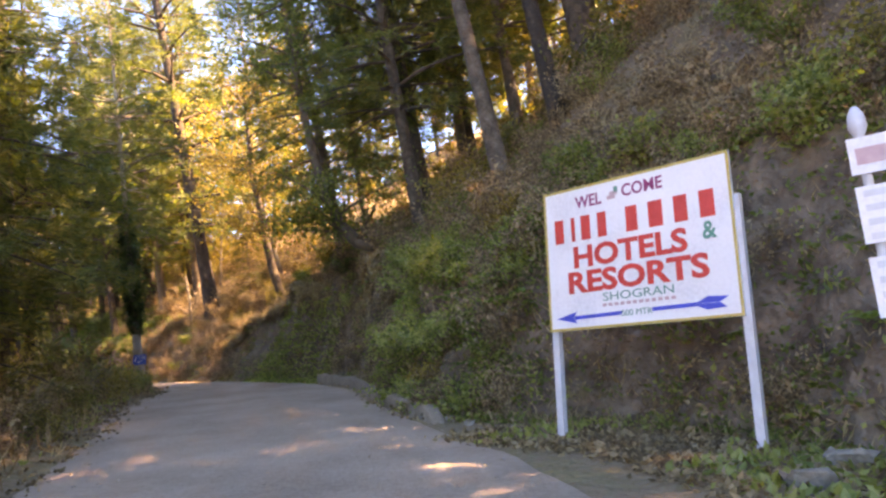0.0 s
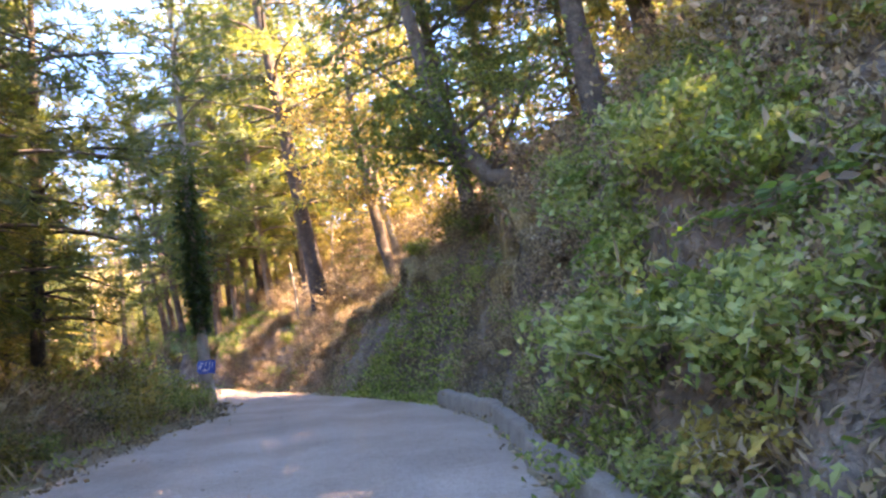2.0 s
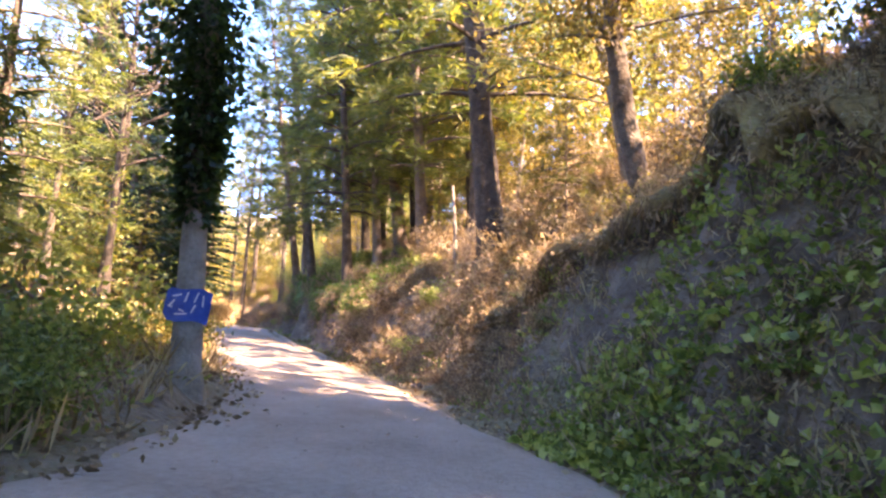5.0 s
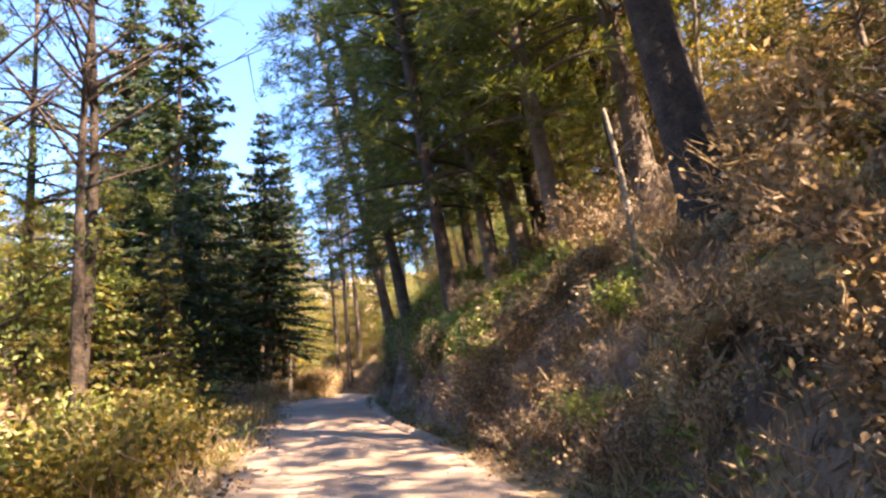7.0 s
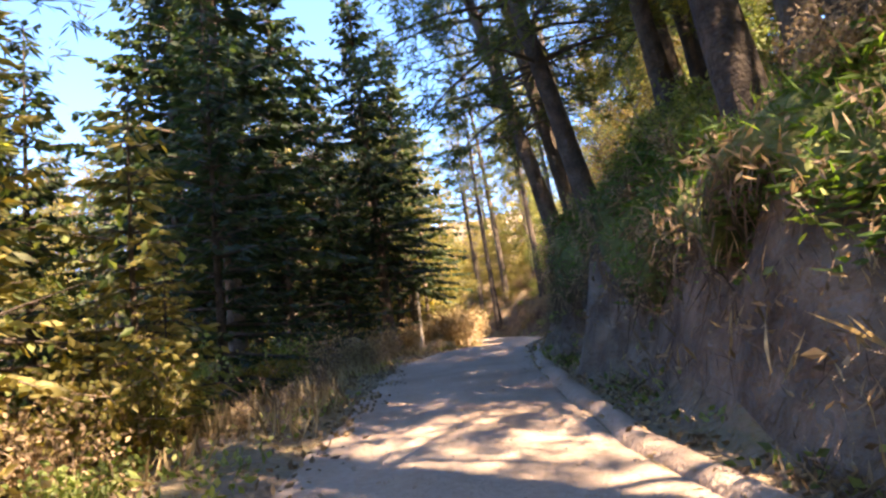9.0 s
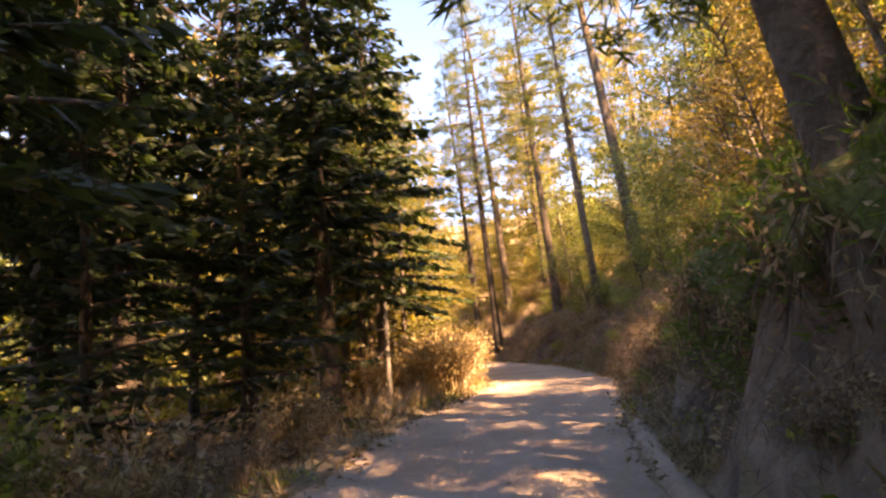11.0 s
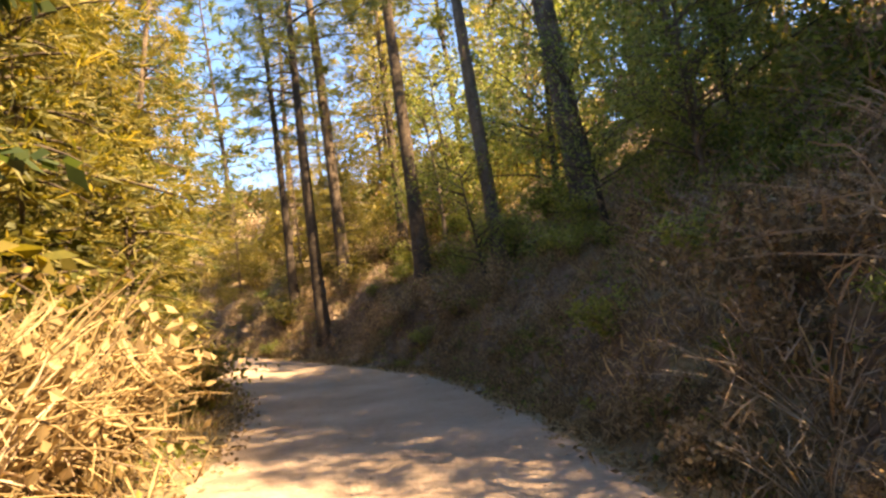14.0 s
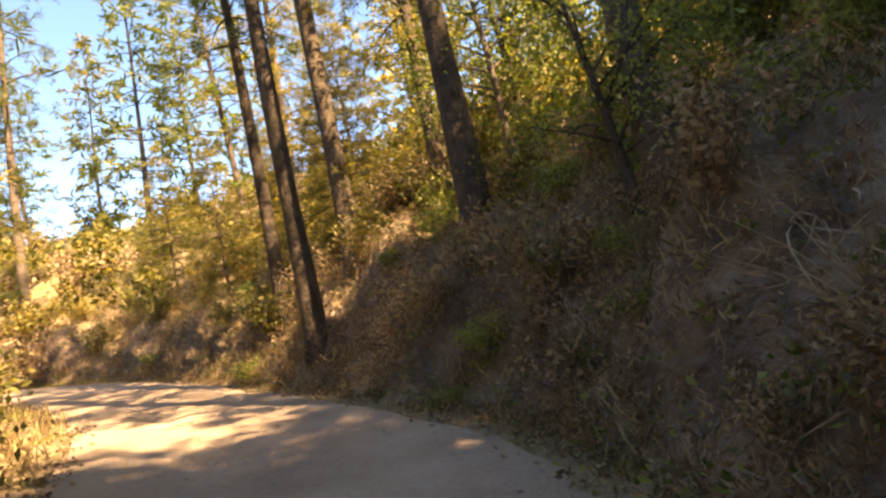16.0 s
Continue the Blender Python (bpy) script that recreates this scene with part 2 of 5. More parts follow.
# ---- plan: the track's line, its edges and the slopes beside it ----
ROAD = [
    (1.18, -27.96, -0.96), (0.97, -22.96, -0.79), (0.76, -17.97, -0.62), (0.55, -12.97, -0.45), (0.34, -7.98, -0.27), (0.13, -2.98, -0.10), (-0.11, 2.01, 0.07), (-0.80, 6.96, 0.32), (-2.20, 11.75, 0.55), (-4.10, 16.37, 0.85), (-6.07, 20.96, 1.10), (-8.68, 25.22, 1.34), (-11.80, 29.12, 1.55), (-15.21, 32.78, 1.66), (-18.79, 36.26, 2.06), (-22.37, 39.76, 2.52), (-25.93, 43.27, 2.83), (-29.17, 47.07, 3.13), (-32.13, 51.10, 3.38), (-34.95, 55.23, 3.48), (-37.85, 59.30, 3.57), (-40.96, 63.20, 3.60), (-44.80, 66.40, 3.80), (-49.10, 68.75, 4.15), (-53.70, 70.55, 4.52), (-58.50, 71.70, 4.95), (-63.40, 72.00, 5.40), (-68.30, 71.40, 5.80), (-73.00, 69.90, 6.10), (-77.40, 67.60, 6.40), (-81.40, 64.60, 6.70), (-84.90, 61.00, 7.00), (-88.00, 57.10, 7.30), (-90.80, 53.00, 7.60)]
RP = np.array(ROAD)
RS = np.r_[0, np.cumsum(np.linalg.norm(np.diff(RP[:, :2], axis=0), axis=1))] - 28.0
DS = np.arange(RS[0], RS[-1], 0.25)
LINE = np.stack([np.interp(DS, RS, RP[:, k]) for k in range(3)], 1)
for k in range(3):
    LINE[10:-10, k] = np.convolve(LINE[:, k], np.ones(21) / 21, "valid")
TAN = np.gradient(LINE[:, :2], axis=0)
TAN = TAN / np.linalg.norm(TAN, axis=1)[:, None]
for k in range(2):
    TAN[20:-20, k] = np.convolve(TAN[:, k], np.ones(41) / 41, "valid")
TAN = unit(TAN)

# stretch, right edge, left edge, foot of the bank, height and width of the cut, slope above it
PLAN = np.array([
    (-30, 1.8, -3.5, 4.2, 3.5, 1.5, 0.7), (0, 1.8, -3.5, 4.2, 3.6, 1.4, 0.75), (6.5, 1.7, -3.5, 4.0, 3.0, 1.2, 0.8),
    (8.5, 1.5, -3.6, 2.9, 2.3, 0.9, 0.9), (11, 1.5, -3.6, 1.75, 2.2, 0.8, 0.95), (14.5, 1.7, -3.5, 2.1, 2.6, 0.9, 0.95),
    (18, 2.3, -3.5, 2.7, 3.3, 1.0, 0.75), (22, 2.3, -2.9, 2.7, 3.3, 1.1, 0.75), (25, 1.9, -1.85, 2.4, 3.7, 1.6, 0.6),
    (28, 1.4, -1.5, 1.9, 3.4, 2.3, 0.5), (31, 1.35, -1.6, 1.9, 2.0, 1.9, 0.6), (35, 1.7, -1.7, 2.3, 1.5, 1.0, 0.7),
    (40, 1.7, -1.75, 2.1, 1.7, 1.0, 0.72), (44, 1.15, -1.65, 1.75, 2.2, 0.9, 0.6), (47, 1.1, -1.65, 1.7, 2.4, 0.75, 0.5), (51, 1.2, -1.8, 1.65, 2.6, 0.7, 0.5),
    (56, 1.25, -2.3, 1.6, 2.3, 0.9, 0.5), (62, 1.4, -2.3, 1.8, 1.7, 1.2, 0.55), (68, 1.6, -2.2, 2.0, 1.4, 1.3, 0.6),
    (73, 1.45, -2.5, 1.8, 1.6, 1.2, 0.62), (78, 1.45, -3.0, 1.8, 1.9, 1.2, 0.62), (83, 1.9, -2.7, 2.3, 2.3, 1.4, 0.6),
    (92, 1.3, -2.4, 1.7, 2.2, 1.3, 0.5), (104, 1.8, -2.6, 2.2, 1.8, 1.6, 0.5), (150, 1.8, -2.6, 2.2, 1.6, 1.6, 0.4)])


def plan(s, k):
    return np.interp(s, PLAN[:, 0], PLAN[:, k])


def spot(s, u):
    """The plan's x, y at the distance s along the track, u to its right."""
    x, y = np.interp(s, DS, LINE[:, 0]), np.interp(s, DS, LINE[:, 1])
    tx, ty = np.interp(s, DS, TAN[:, 0]), np.interp(s, DS, TAN[:, 1])
    over = s - np.clip(s, DS[0], DS[-1])
    return x + ty * u + tx * over, y - tx * u + ty * over


def rough(x, y, scale, seed=0.0):
    return noise.noise(Vector((x * scale, y * scale, seed)))


def height(s, u, detail=True):
    """The ground's z."""
    z = float(np.interp(s, DS, LINE[:, 2]))
    x, y = spot(s, u)
    right, left, foot, cut, wide, slope = (float(plan(s, k)) for k in range(1, 7))
    if detail:
        foot += 0.35 * rough(x, y, 0.7, 3.0)
        foot += 0.3 * abs(rough(x, y, 1.5, 9.0)) + 0.30 * rough(s + 0.35 * u, 0.12 * u, 0.9, 41.0) + 0.16 * rough(s + 0.35 * u, 0.15 * u, 2.4, 42.0)
        cut *= 1 + 0.3 * rough(x, y, 0.45, 8.0)
    if u > foot:
        d = u - foot
        t = min(1.0, d / wide)
        h = cut * (t * t * (3 - 2 * t) * 0.35 + t * 0.65)
        if d > wide:
            a = d - wide
            h += slope * min(a, 8) + 0.85 * slope * max(0, min(a, 25) - 8) + 0.5 * slope * max(0, min(a, 150) - 25)
        z += h
        if detail:
            z += min(1, d) * (0.30 * rough(x, y, 0.8, 1.0) + 0.16 * rough(x, y, 2.3, 2.0))
    elif u < left:
        d = left - u
        z += 0.16 * math.exp(-((d - 0.7) / 0.5) ** 2) - 0.10 * min(d, 6) - 0.30 * max(0, min(d, 160) - 6) + 0.20 * max(0, d - 260)
        z += 0.34 * min(1.0, d / 0.5) * math.exp(-((s - 28.4) / 2.2) ** 2 - ((u + 2.4) / 1.4) ** 2)
        if detail:
            z += min(1, d / 1.5) * (0.22 * rough(x, y, 0.6, 5.0) + 0.10 * rough(x, y, 2.0, 6.0))
    elif detail:
        z += 0.02 * rough(x, y, 1.4, 4.0)
    return z


def place(s, u, sink=0.0):
    x, y = spot(s, u)
    return Vector((float(x), float(y), height(s, u) - sink))


def strip(s_list, u_of, dz, name, mat, smooth=True, detail=True):
    """A sheet over the plan: rows along the track, columns across it."""
    rows = []
    for s in s_list:
        for u in u_of(s):
            x, y = spot(s, u)
            rows.append((x, y, height(s, u, detail) + dz(s, u)))
    n, m = len(s_list), len(u_of(s_list[0]))
    i, j = np.meshgrid(np.arange(n - 1), np.arange(m - 1), indexing="ij")
    f = np.stack([i * m + j, i * m + j + 1, (i + 1) * m + j + 1, (i + 1) * m + j], -1).reshape(-1, 4)
    q = Quads()
    q.add(rows, f)
    return q.mesh(name, mat, smooth)


# ---- ground and track ----
near_s = np.arange(-12, 118, 0.45)
S_ROWS = np.r_[-2000, -600, -200, -80, -40, -25, -18, near_s, 120, 124, 130, 140, 180, 300, 700, 2000]
U_COLS = np.r_[-1500, -600, -250, -120, -70, -45, -32, -25, -20, -16, -13, -11, -9.5, np.arange(-8.5, -1.4, 0.5), -0.5, 0.5,
               np.arange(1.2, 7.0, 0.22), np.arange(7.2, 12, 0.6), 13, 15, 18, 22, 27, 34, 45, 70, 120, 250, 600, 1500]
LEFTWARD = np.array([-0.74, -0.67])


def ground_mesh():
    rows = []
    for s in S_ROWS:
        sx, sy = spot(s, -18.0)
        for u in U_COLS:
            x, y = spot(s, u) if u >= -18 else (sx + LEFTWARD[0] * (-18 - u), sy + LEFTWARD[1] * (-18 - u))
            z = height(s, u)
            left, right = plan(s, 2) + 0.2, plan(s, 1) - 0.1
            if left < u < right:
                z -= 0.06
            rows.append((x, y, z))
    n, m = len(S_ROWS), len(U_COLS)
    i, j = np.meshgrid(np.arange(n - 1), np.arange(m - 1), indexing="ij")
    f = np.stack([i * m + j, i * m + j + 1, (i + 1) * m + j + 1, (i + 1) * m + j], -1).reshape(-1, 4)
    q = Quads()
    q.add(rows, f)
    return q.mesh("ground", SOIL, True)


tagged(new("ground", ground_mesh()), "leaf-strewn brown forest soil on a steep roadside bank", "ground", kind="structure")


def road_cols(s):
    x, y = spot(s, 0)
    lo = plan(s, 2) + 0.25 * rough(x, y, 0.55, 11.0)
    hi = plan(s, 1) + 0.22 * rough(x, y, 0.6, 12.0)
    return lo + (hi - lo) * np.linspace(0, 1, 19)


def road_lift(s, u):
    lo, hi = plan(s, 2), plan(s, 1)
    c = (u - (lo + hi) / 2) / ((hi - lo) / 2)
    rut = -0.025 * (math.exp(-((u - 0.75) / 0.3) ** 2) + math.exp(-((u + 0.85) / 0.3) ** 2))
    x, y = spot(s, u)
    return 0.03 + rut - 0.05 * max(0.0, abs(c) - 0.85) / 0.15 + 0.012 * rough(x, y, 3.0, 14.0)


tagged(new("road", strip(np.arange(-25, 134, 0.4), road_cols, road_lift, "road", DUST)), "dusty unpaved forest track, pale brown and rutted", "road", kind="structure")


# ---- trees ----
def bent(rng, h, sway, n=9):
    """A nearly upright stem's line."""
    t = np.linspace(0, 1, n)
    a, c = rng.random() * 6.28, rng.random() * 6.28
    x = sway * (np.sin(t * 2.2 + a) - math.sin(a)) * t
    y = sway * (np.sin(t * 2.5 + c) - math.sin(c)) * t
    return np.stack([x, y, t * h], 1)


def along(line, z):
    return np.array([np.interp(z, line[:, 2], line[:, k]) for k in range(3)])


def conifer(seed, h, r, base, rad, levels, per, style, blade, wide, density, droop, many=13):
    """Trunk, limbs and crown of a pine ('pine': tufts at the limb's ends) or a fir ('fir': flat sprays along it)."""
    rng = np.random.default_rng(seed)
    line = bent(rng, h, h * 0.012)
    trunk, crown = Quads(), Quads()
    rr = r * (1 - 0.93 * np.linspace(0, 1, 9) ** 0.9)
    flare = np.concatenate([[line[0] - (0, 0, 0.9)], [line[0]], [along(line, 0.35)], line[1:]])
    tube(trunk, flare, np.r_[r * 1.6, r * 1.45, r * 1.1, rr[1:]], 10, 0.18, rng)
    for i in range(levels):
        f = (i + rng.random() * 0.8) / levels
        z = h * (base + (0.985 - base) * f)
        if style == "fir":
            reach = rad * ((1 - f) ** 0.85 + 0.04)
        else:
            reach = rad * (0.55 + 0.45 * math.sin(math.pi * min(1, 0.15 + f))) * (1 - f ** 3 * 0.8)
        turn = rng.random() * 6.28
        for k in range(per):
            a = turn + k * 6.28 / per + rng.normal() * 0.35
            length = reach * rng.uniform(0.6, 1.15)
            if length < 0.25:
                length = 0.25
            t = np.linspace(0, 1, 6 if many > 8 else 4)
            out = np.array([math.cos(a), math.sin(a), 0])
            side = np.array([-math.sin(a), math.cos(a), 0])
            rise = rng.uniform(-0.05, 0.35) if style == "pine" else rng.uniform(-0.12, 0.12)
            rise += 0.5 * f
            start = along(line, z)
            sway = rng.normal() * 0.10 * length
            pts = start + out * (length * t)[:, None] + side * (sway * t * t)[:, None]
            pts[:, 2] += length * (rise * t - droop * t ** 2 + 0.10 * t ** 3)
            tube(trunk, pts, (0.012 + 0.014 * length) * (1.05 - t), 4 if many > 8 else 3)
            if style == "fir":
                n = max(5, int(length * density))
                tt = rng.uniform(0.12, 1.0, n)
                p = np.stack([np.interp(tt, t, pts[:, j]) for j in range(3)], 1)
                sgn = rng.choice([-1, 1], n)[:, None]
                way = side * sgn * rng.uniform(0.5, 1.1, n)[:, None] + out * rng.uniform(0.3, 0.9, n)[:, None]
                way[:, 2] -= rng.uniform(0.05, 0.65, n)
                blades(crown, p, way, blade * rng.uniform(0.6, 1.3, n) * (1.15 - 0.5 * tt), wide, rng)
            else:
                spots = max(3, int(length * density))
                tt = rng.uniform(0.30, 1.0, spots) ** 0.8
                p = np.stack([np.interp(tt, t, pts[:, j]) for j in range(3)], 1)
                p += side * (rng.normal(size=spots) * 0.17 * length)[:, None] + rng.normal(size=(spots, 3)) * 0.10
                pp = np.repeat(p, many, 0) + rng.normal(size=(spots * many, 3)) * 0.07
                way = rng.normal(size=(len(pp), 3)) * (1, 1, 0.7) + out * 0.9
                way[:, 2] -= 0.2
                blades(crown, pp, way, blade * rng.uniform(0.55, 1.25, len(pp)), wide, rng)
    return trunk, crown


def make_tree(name, label, seed, h, r, base, rad, levels, per, style, blade, wide, density, droop, bark, leaf, many=13):
    t, c = conifer(seed, h, r, base, rad, levels, per, style, blade, wide, density, droop, many)
    root = thing(name, label, "tree", "forest trees")
    part("trunk", t, bark, root, smooth=True)
    part("crown", c, leaf, root)
    return root


def broadleaf(seed, h, r, forks, leaves, size, spread, crown_low, twigs=True):
    """Trunk, limbs and leaves of a branching tree; few leaves leave it half bare."""
    rng = np.random.default_rng(seed)
    line = bent(rng, h * 0.8, h * 0.03)
    trunk, crown = Quads(), Quads()
    tube(trunk, np.concatenate([[line[0] - (0, 0, 0.7)], line]), np.r_[r * 1.4, r * 1.3, r * (1 - 0.85 * np.linspace(0, 1, 9)[1:])], 9, 0.15, rng)
    tips = []
    for i in range(forks):
        z = h * 0.8 * rng.uniform(crown_low, 1.0)
        start = along(line, z)
        a = rng.random() * 6.28
        length = spread * rng.uniform(0.5, 1.1) * (1.2 - 0.6 * z / h)
        t = np.linspace(0, 1, 6)
        out = np.array([math.cos(a), math.sin(a), 0])
        pts = start + out * (length * t)[:, None] + rng.normal(size=3) * 0.12 * length * (t ** 2)[:, None]
        pts[:, 2] += length * (0.75 * t - 0.15 * t ** 2) * rng.uniform(0.4, 1.4)
        tube(trunk, pts, r * 0.30 * (1.06 - t), 5)
        tips += [pts[3], pts[5]]
        for _ in range(4):
            w = rng.uniform(0.3, 0.95)
            p0 = np.array([np.interp(w, t, pts[:, j]) for j in range(3)])
            d = unit(out + rng.normal(size=3) * 0.8) * length * rng.uniform(0.25, 0.5)
            d[2] += 0.2 * length * rng.random()
            q2 = p0 + d[None] * np.linspace(0, 1, 4)[:, None]
            tube(trunk, q2, r * 0.10 * np.linspace(1, 0.15, 4), 4)
            tips += [q2[2], q2[3]]
            if twigs:
                for _ in range(3):
                    e = unit(d + rng.normal(size=3) * 0.7 * np.linalg.norm(d)) * 0.35 * np.linalg.norm(d)
                    b0 = q2[rng.integers(1, 4)]
                    tube(trunk, np.stack([b0, b0 + e * 0.5 + rng.normal(size=3) * 0.03, b0 + e]), [r * 0.035, r * 0.025, 0.004], 3)
                    tips.append(b0 + e)
    tips = np.array(tips)
    pick = tips[rng.integers(0, len(tips), leaves)]
    blades(crown, pick + rng.normal(size=(leaves, 3)) * spread * 0.12, rng.normal(size=(leaves, 3)) - (0, 0, 0.4), size * rng.uniform(0.6, 1.3, leaves), size * 0.55, rng, 0.08)
    return trunk, crown


def make_broadleaf(name, label, seed, h, r, forks, leaves, size, spread, low, bark, leaf, category="tree", group="forest trees"):
    t, c = broadleaf(seed, h, r, forks, leaves, size, spread, low)
    root = thing(name, label, category, group)
    part("trunk", t, bark, root, smooth=True)
    part("crown", c, leaf, root)
    return root


def stand(proto, s, u, scale=1.0, turn=0.0, lean=(0, 0), used=set()):
    """Sets the prototype, or after its first use a copy of it, on the ground. lean: degrees to the track's left, and ahead."""
    x, y = spot(s, u)
    tx, ty = np.interp(s, DS, TAN[:, 0]), np.interp(s, DS, TAN[:, 1])
    axis_l, axis_a = Vector((tx, ty, 0)), Vector((ty, -tx, 0))
    m = (Matrix.Translation((float(x), float(y), height(s, u) - 0.05))
         @ Matrix.Rotation(radians(-lean[0]), 4, axis_l) @ Matrix.Rotation(radians(-lean[1]), 4, axis_a)
         @ Matrix.Rotation(radians(turn), 4, "Z") @ Matrix.Scale(scale, 4))
    if proto.name in used:
        ob = copy_thing(proto, Matrix.Identity(4))
    else:
        used.add(proto.name)
        ob = proto
    ob.matrix_basis = m
    return ob


PINE = make_tree("pine_tree", "tall blue pine with dark furrowed bark and drooping tufts", 11, 22, 0.27, 0.15, 4.0, 21, 4, "pine", 0.34, 0.034, 3.4, 0.40, BARK, NEEDLE, 22)
PINE_B = make_tree("pine_tree", "blue pine with olive sunlit needles on a bare lower trunk", 12, 18, 0.21, 0.15, 3.5, 18, 4, "pine", 0.34, 0.034, 3.4, 0.45, BARK, NEEDLE, 22)
PINE_H = make_tree("pine_tree", "tall pine with a long bare trunk and a high thin crown", 22, 23, 0.24, 0.36, 3.0, 14, 4, "pine", 0.36, 0.036, 3.2, 0.45, BARK, NEEDLE, 22)
PINE_G = make_tree("pine_tree", "pine with needles coloured sunlit yellow and a pale brown trunk", 13, 19, 0.23, 0.18, 3.1, 18, 4, "pine", 0.34, 0.034, 3.4, 0.42, BARK, SUNLIT_GREEN, 22)
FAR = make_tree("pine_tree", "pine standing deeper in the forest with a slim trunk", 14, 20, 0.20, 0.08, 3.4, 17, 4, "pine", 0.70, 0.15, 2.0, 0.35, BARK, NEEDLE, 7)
FAR_G = make_tree("pine_tree", "pine deeper in the forest, its needles coloured sunlit yellow-green", 15, 18, 0.19, 0.05, 3.2, 17, 4, "pine", 0.70, 0.15, 2.0, 0.35, BARK, SUNLIT_GREEN, 7)
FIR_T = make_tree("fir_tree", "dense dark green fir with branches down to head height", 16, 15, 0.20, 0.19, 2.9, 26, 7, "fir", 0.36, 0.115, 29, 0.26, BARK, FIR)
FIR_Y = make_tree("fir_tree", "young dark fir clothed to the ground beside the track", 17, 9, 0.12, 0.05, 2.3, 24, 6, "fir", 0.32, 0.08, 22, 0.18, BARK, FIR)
FIR_G = make_tree("fir_tree", "small fir coloured sunlit yellow-green beside the track", 21, 6, 0.08, 0.04, 1.9, 18, 5, "fir", 0.34, 0.09, 18, 0.25, BARK, SUNLIT_GREEN)
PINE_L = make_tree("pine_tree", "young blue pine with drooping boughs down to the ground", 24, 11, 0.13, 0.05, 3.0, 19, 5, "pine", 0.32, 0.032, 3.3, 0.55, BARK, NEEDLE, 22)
PINE_LG = make_tree("pine_tree", "young pine with drooping boughs coloured sunlit gold", 25, 11, 0.13, 0.07, 2.8, 18, 5, "pine", 0.32, 0.032, 3.3, 0.55, BARK, SUNLIT_GREEN, 22)
PINE_D = make_tree("pine_tree", "tall dense pine with dark tiers of drooping boughs", 26, 19, 0.22, 0.20, 4.3, 23, 6, "pine", 0.36, 0.036, 3.2, 0.5, BARK, NEEDLE, 21)
BARE = make_broadleaf("bare_tree", "slender leafless tree with dark ascending boughs", 18, 15, 0.15, 28, 350, 0.09, 3.2, 0.42, BARK, BROWN_LEAF)
AUTUMN = make_broadleaf("autumn_tree", "small tree with yellow autumn leaves on the slope", 19, 8, 0.10, 18, 2600, 0.13, 2.4, 0.30, PALE_BARK, YELLOW_LEAF)
OAK = make_broadleaf("evergreen_oak", "dark green broadleaf tree crowding the bank", 20, 8, 0.13, 22, 4200, 0.13, 2.8, 0.22, BARK, GREEN_LEAF)

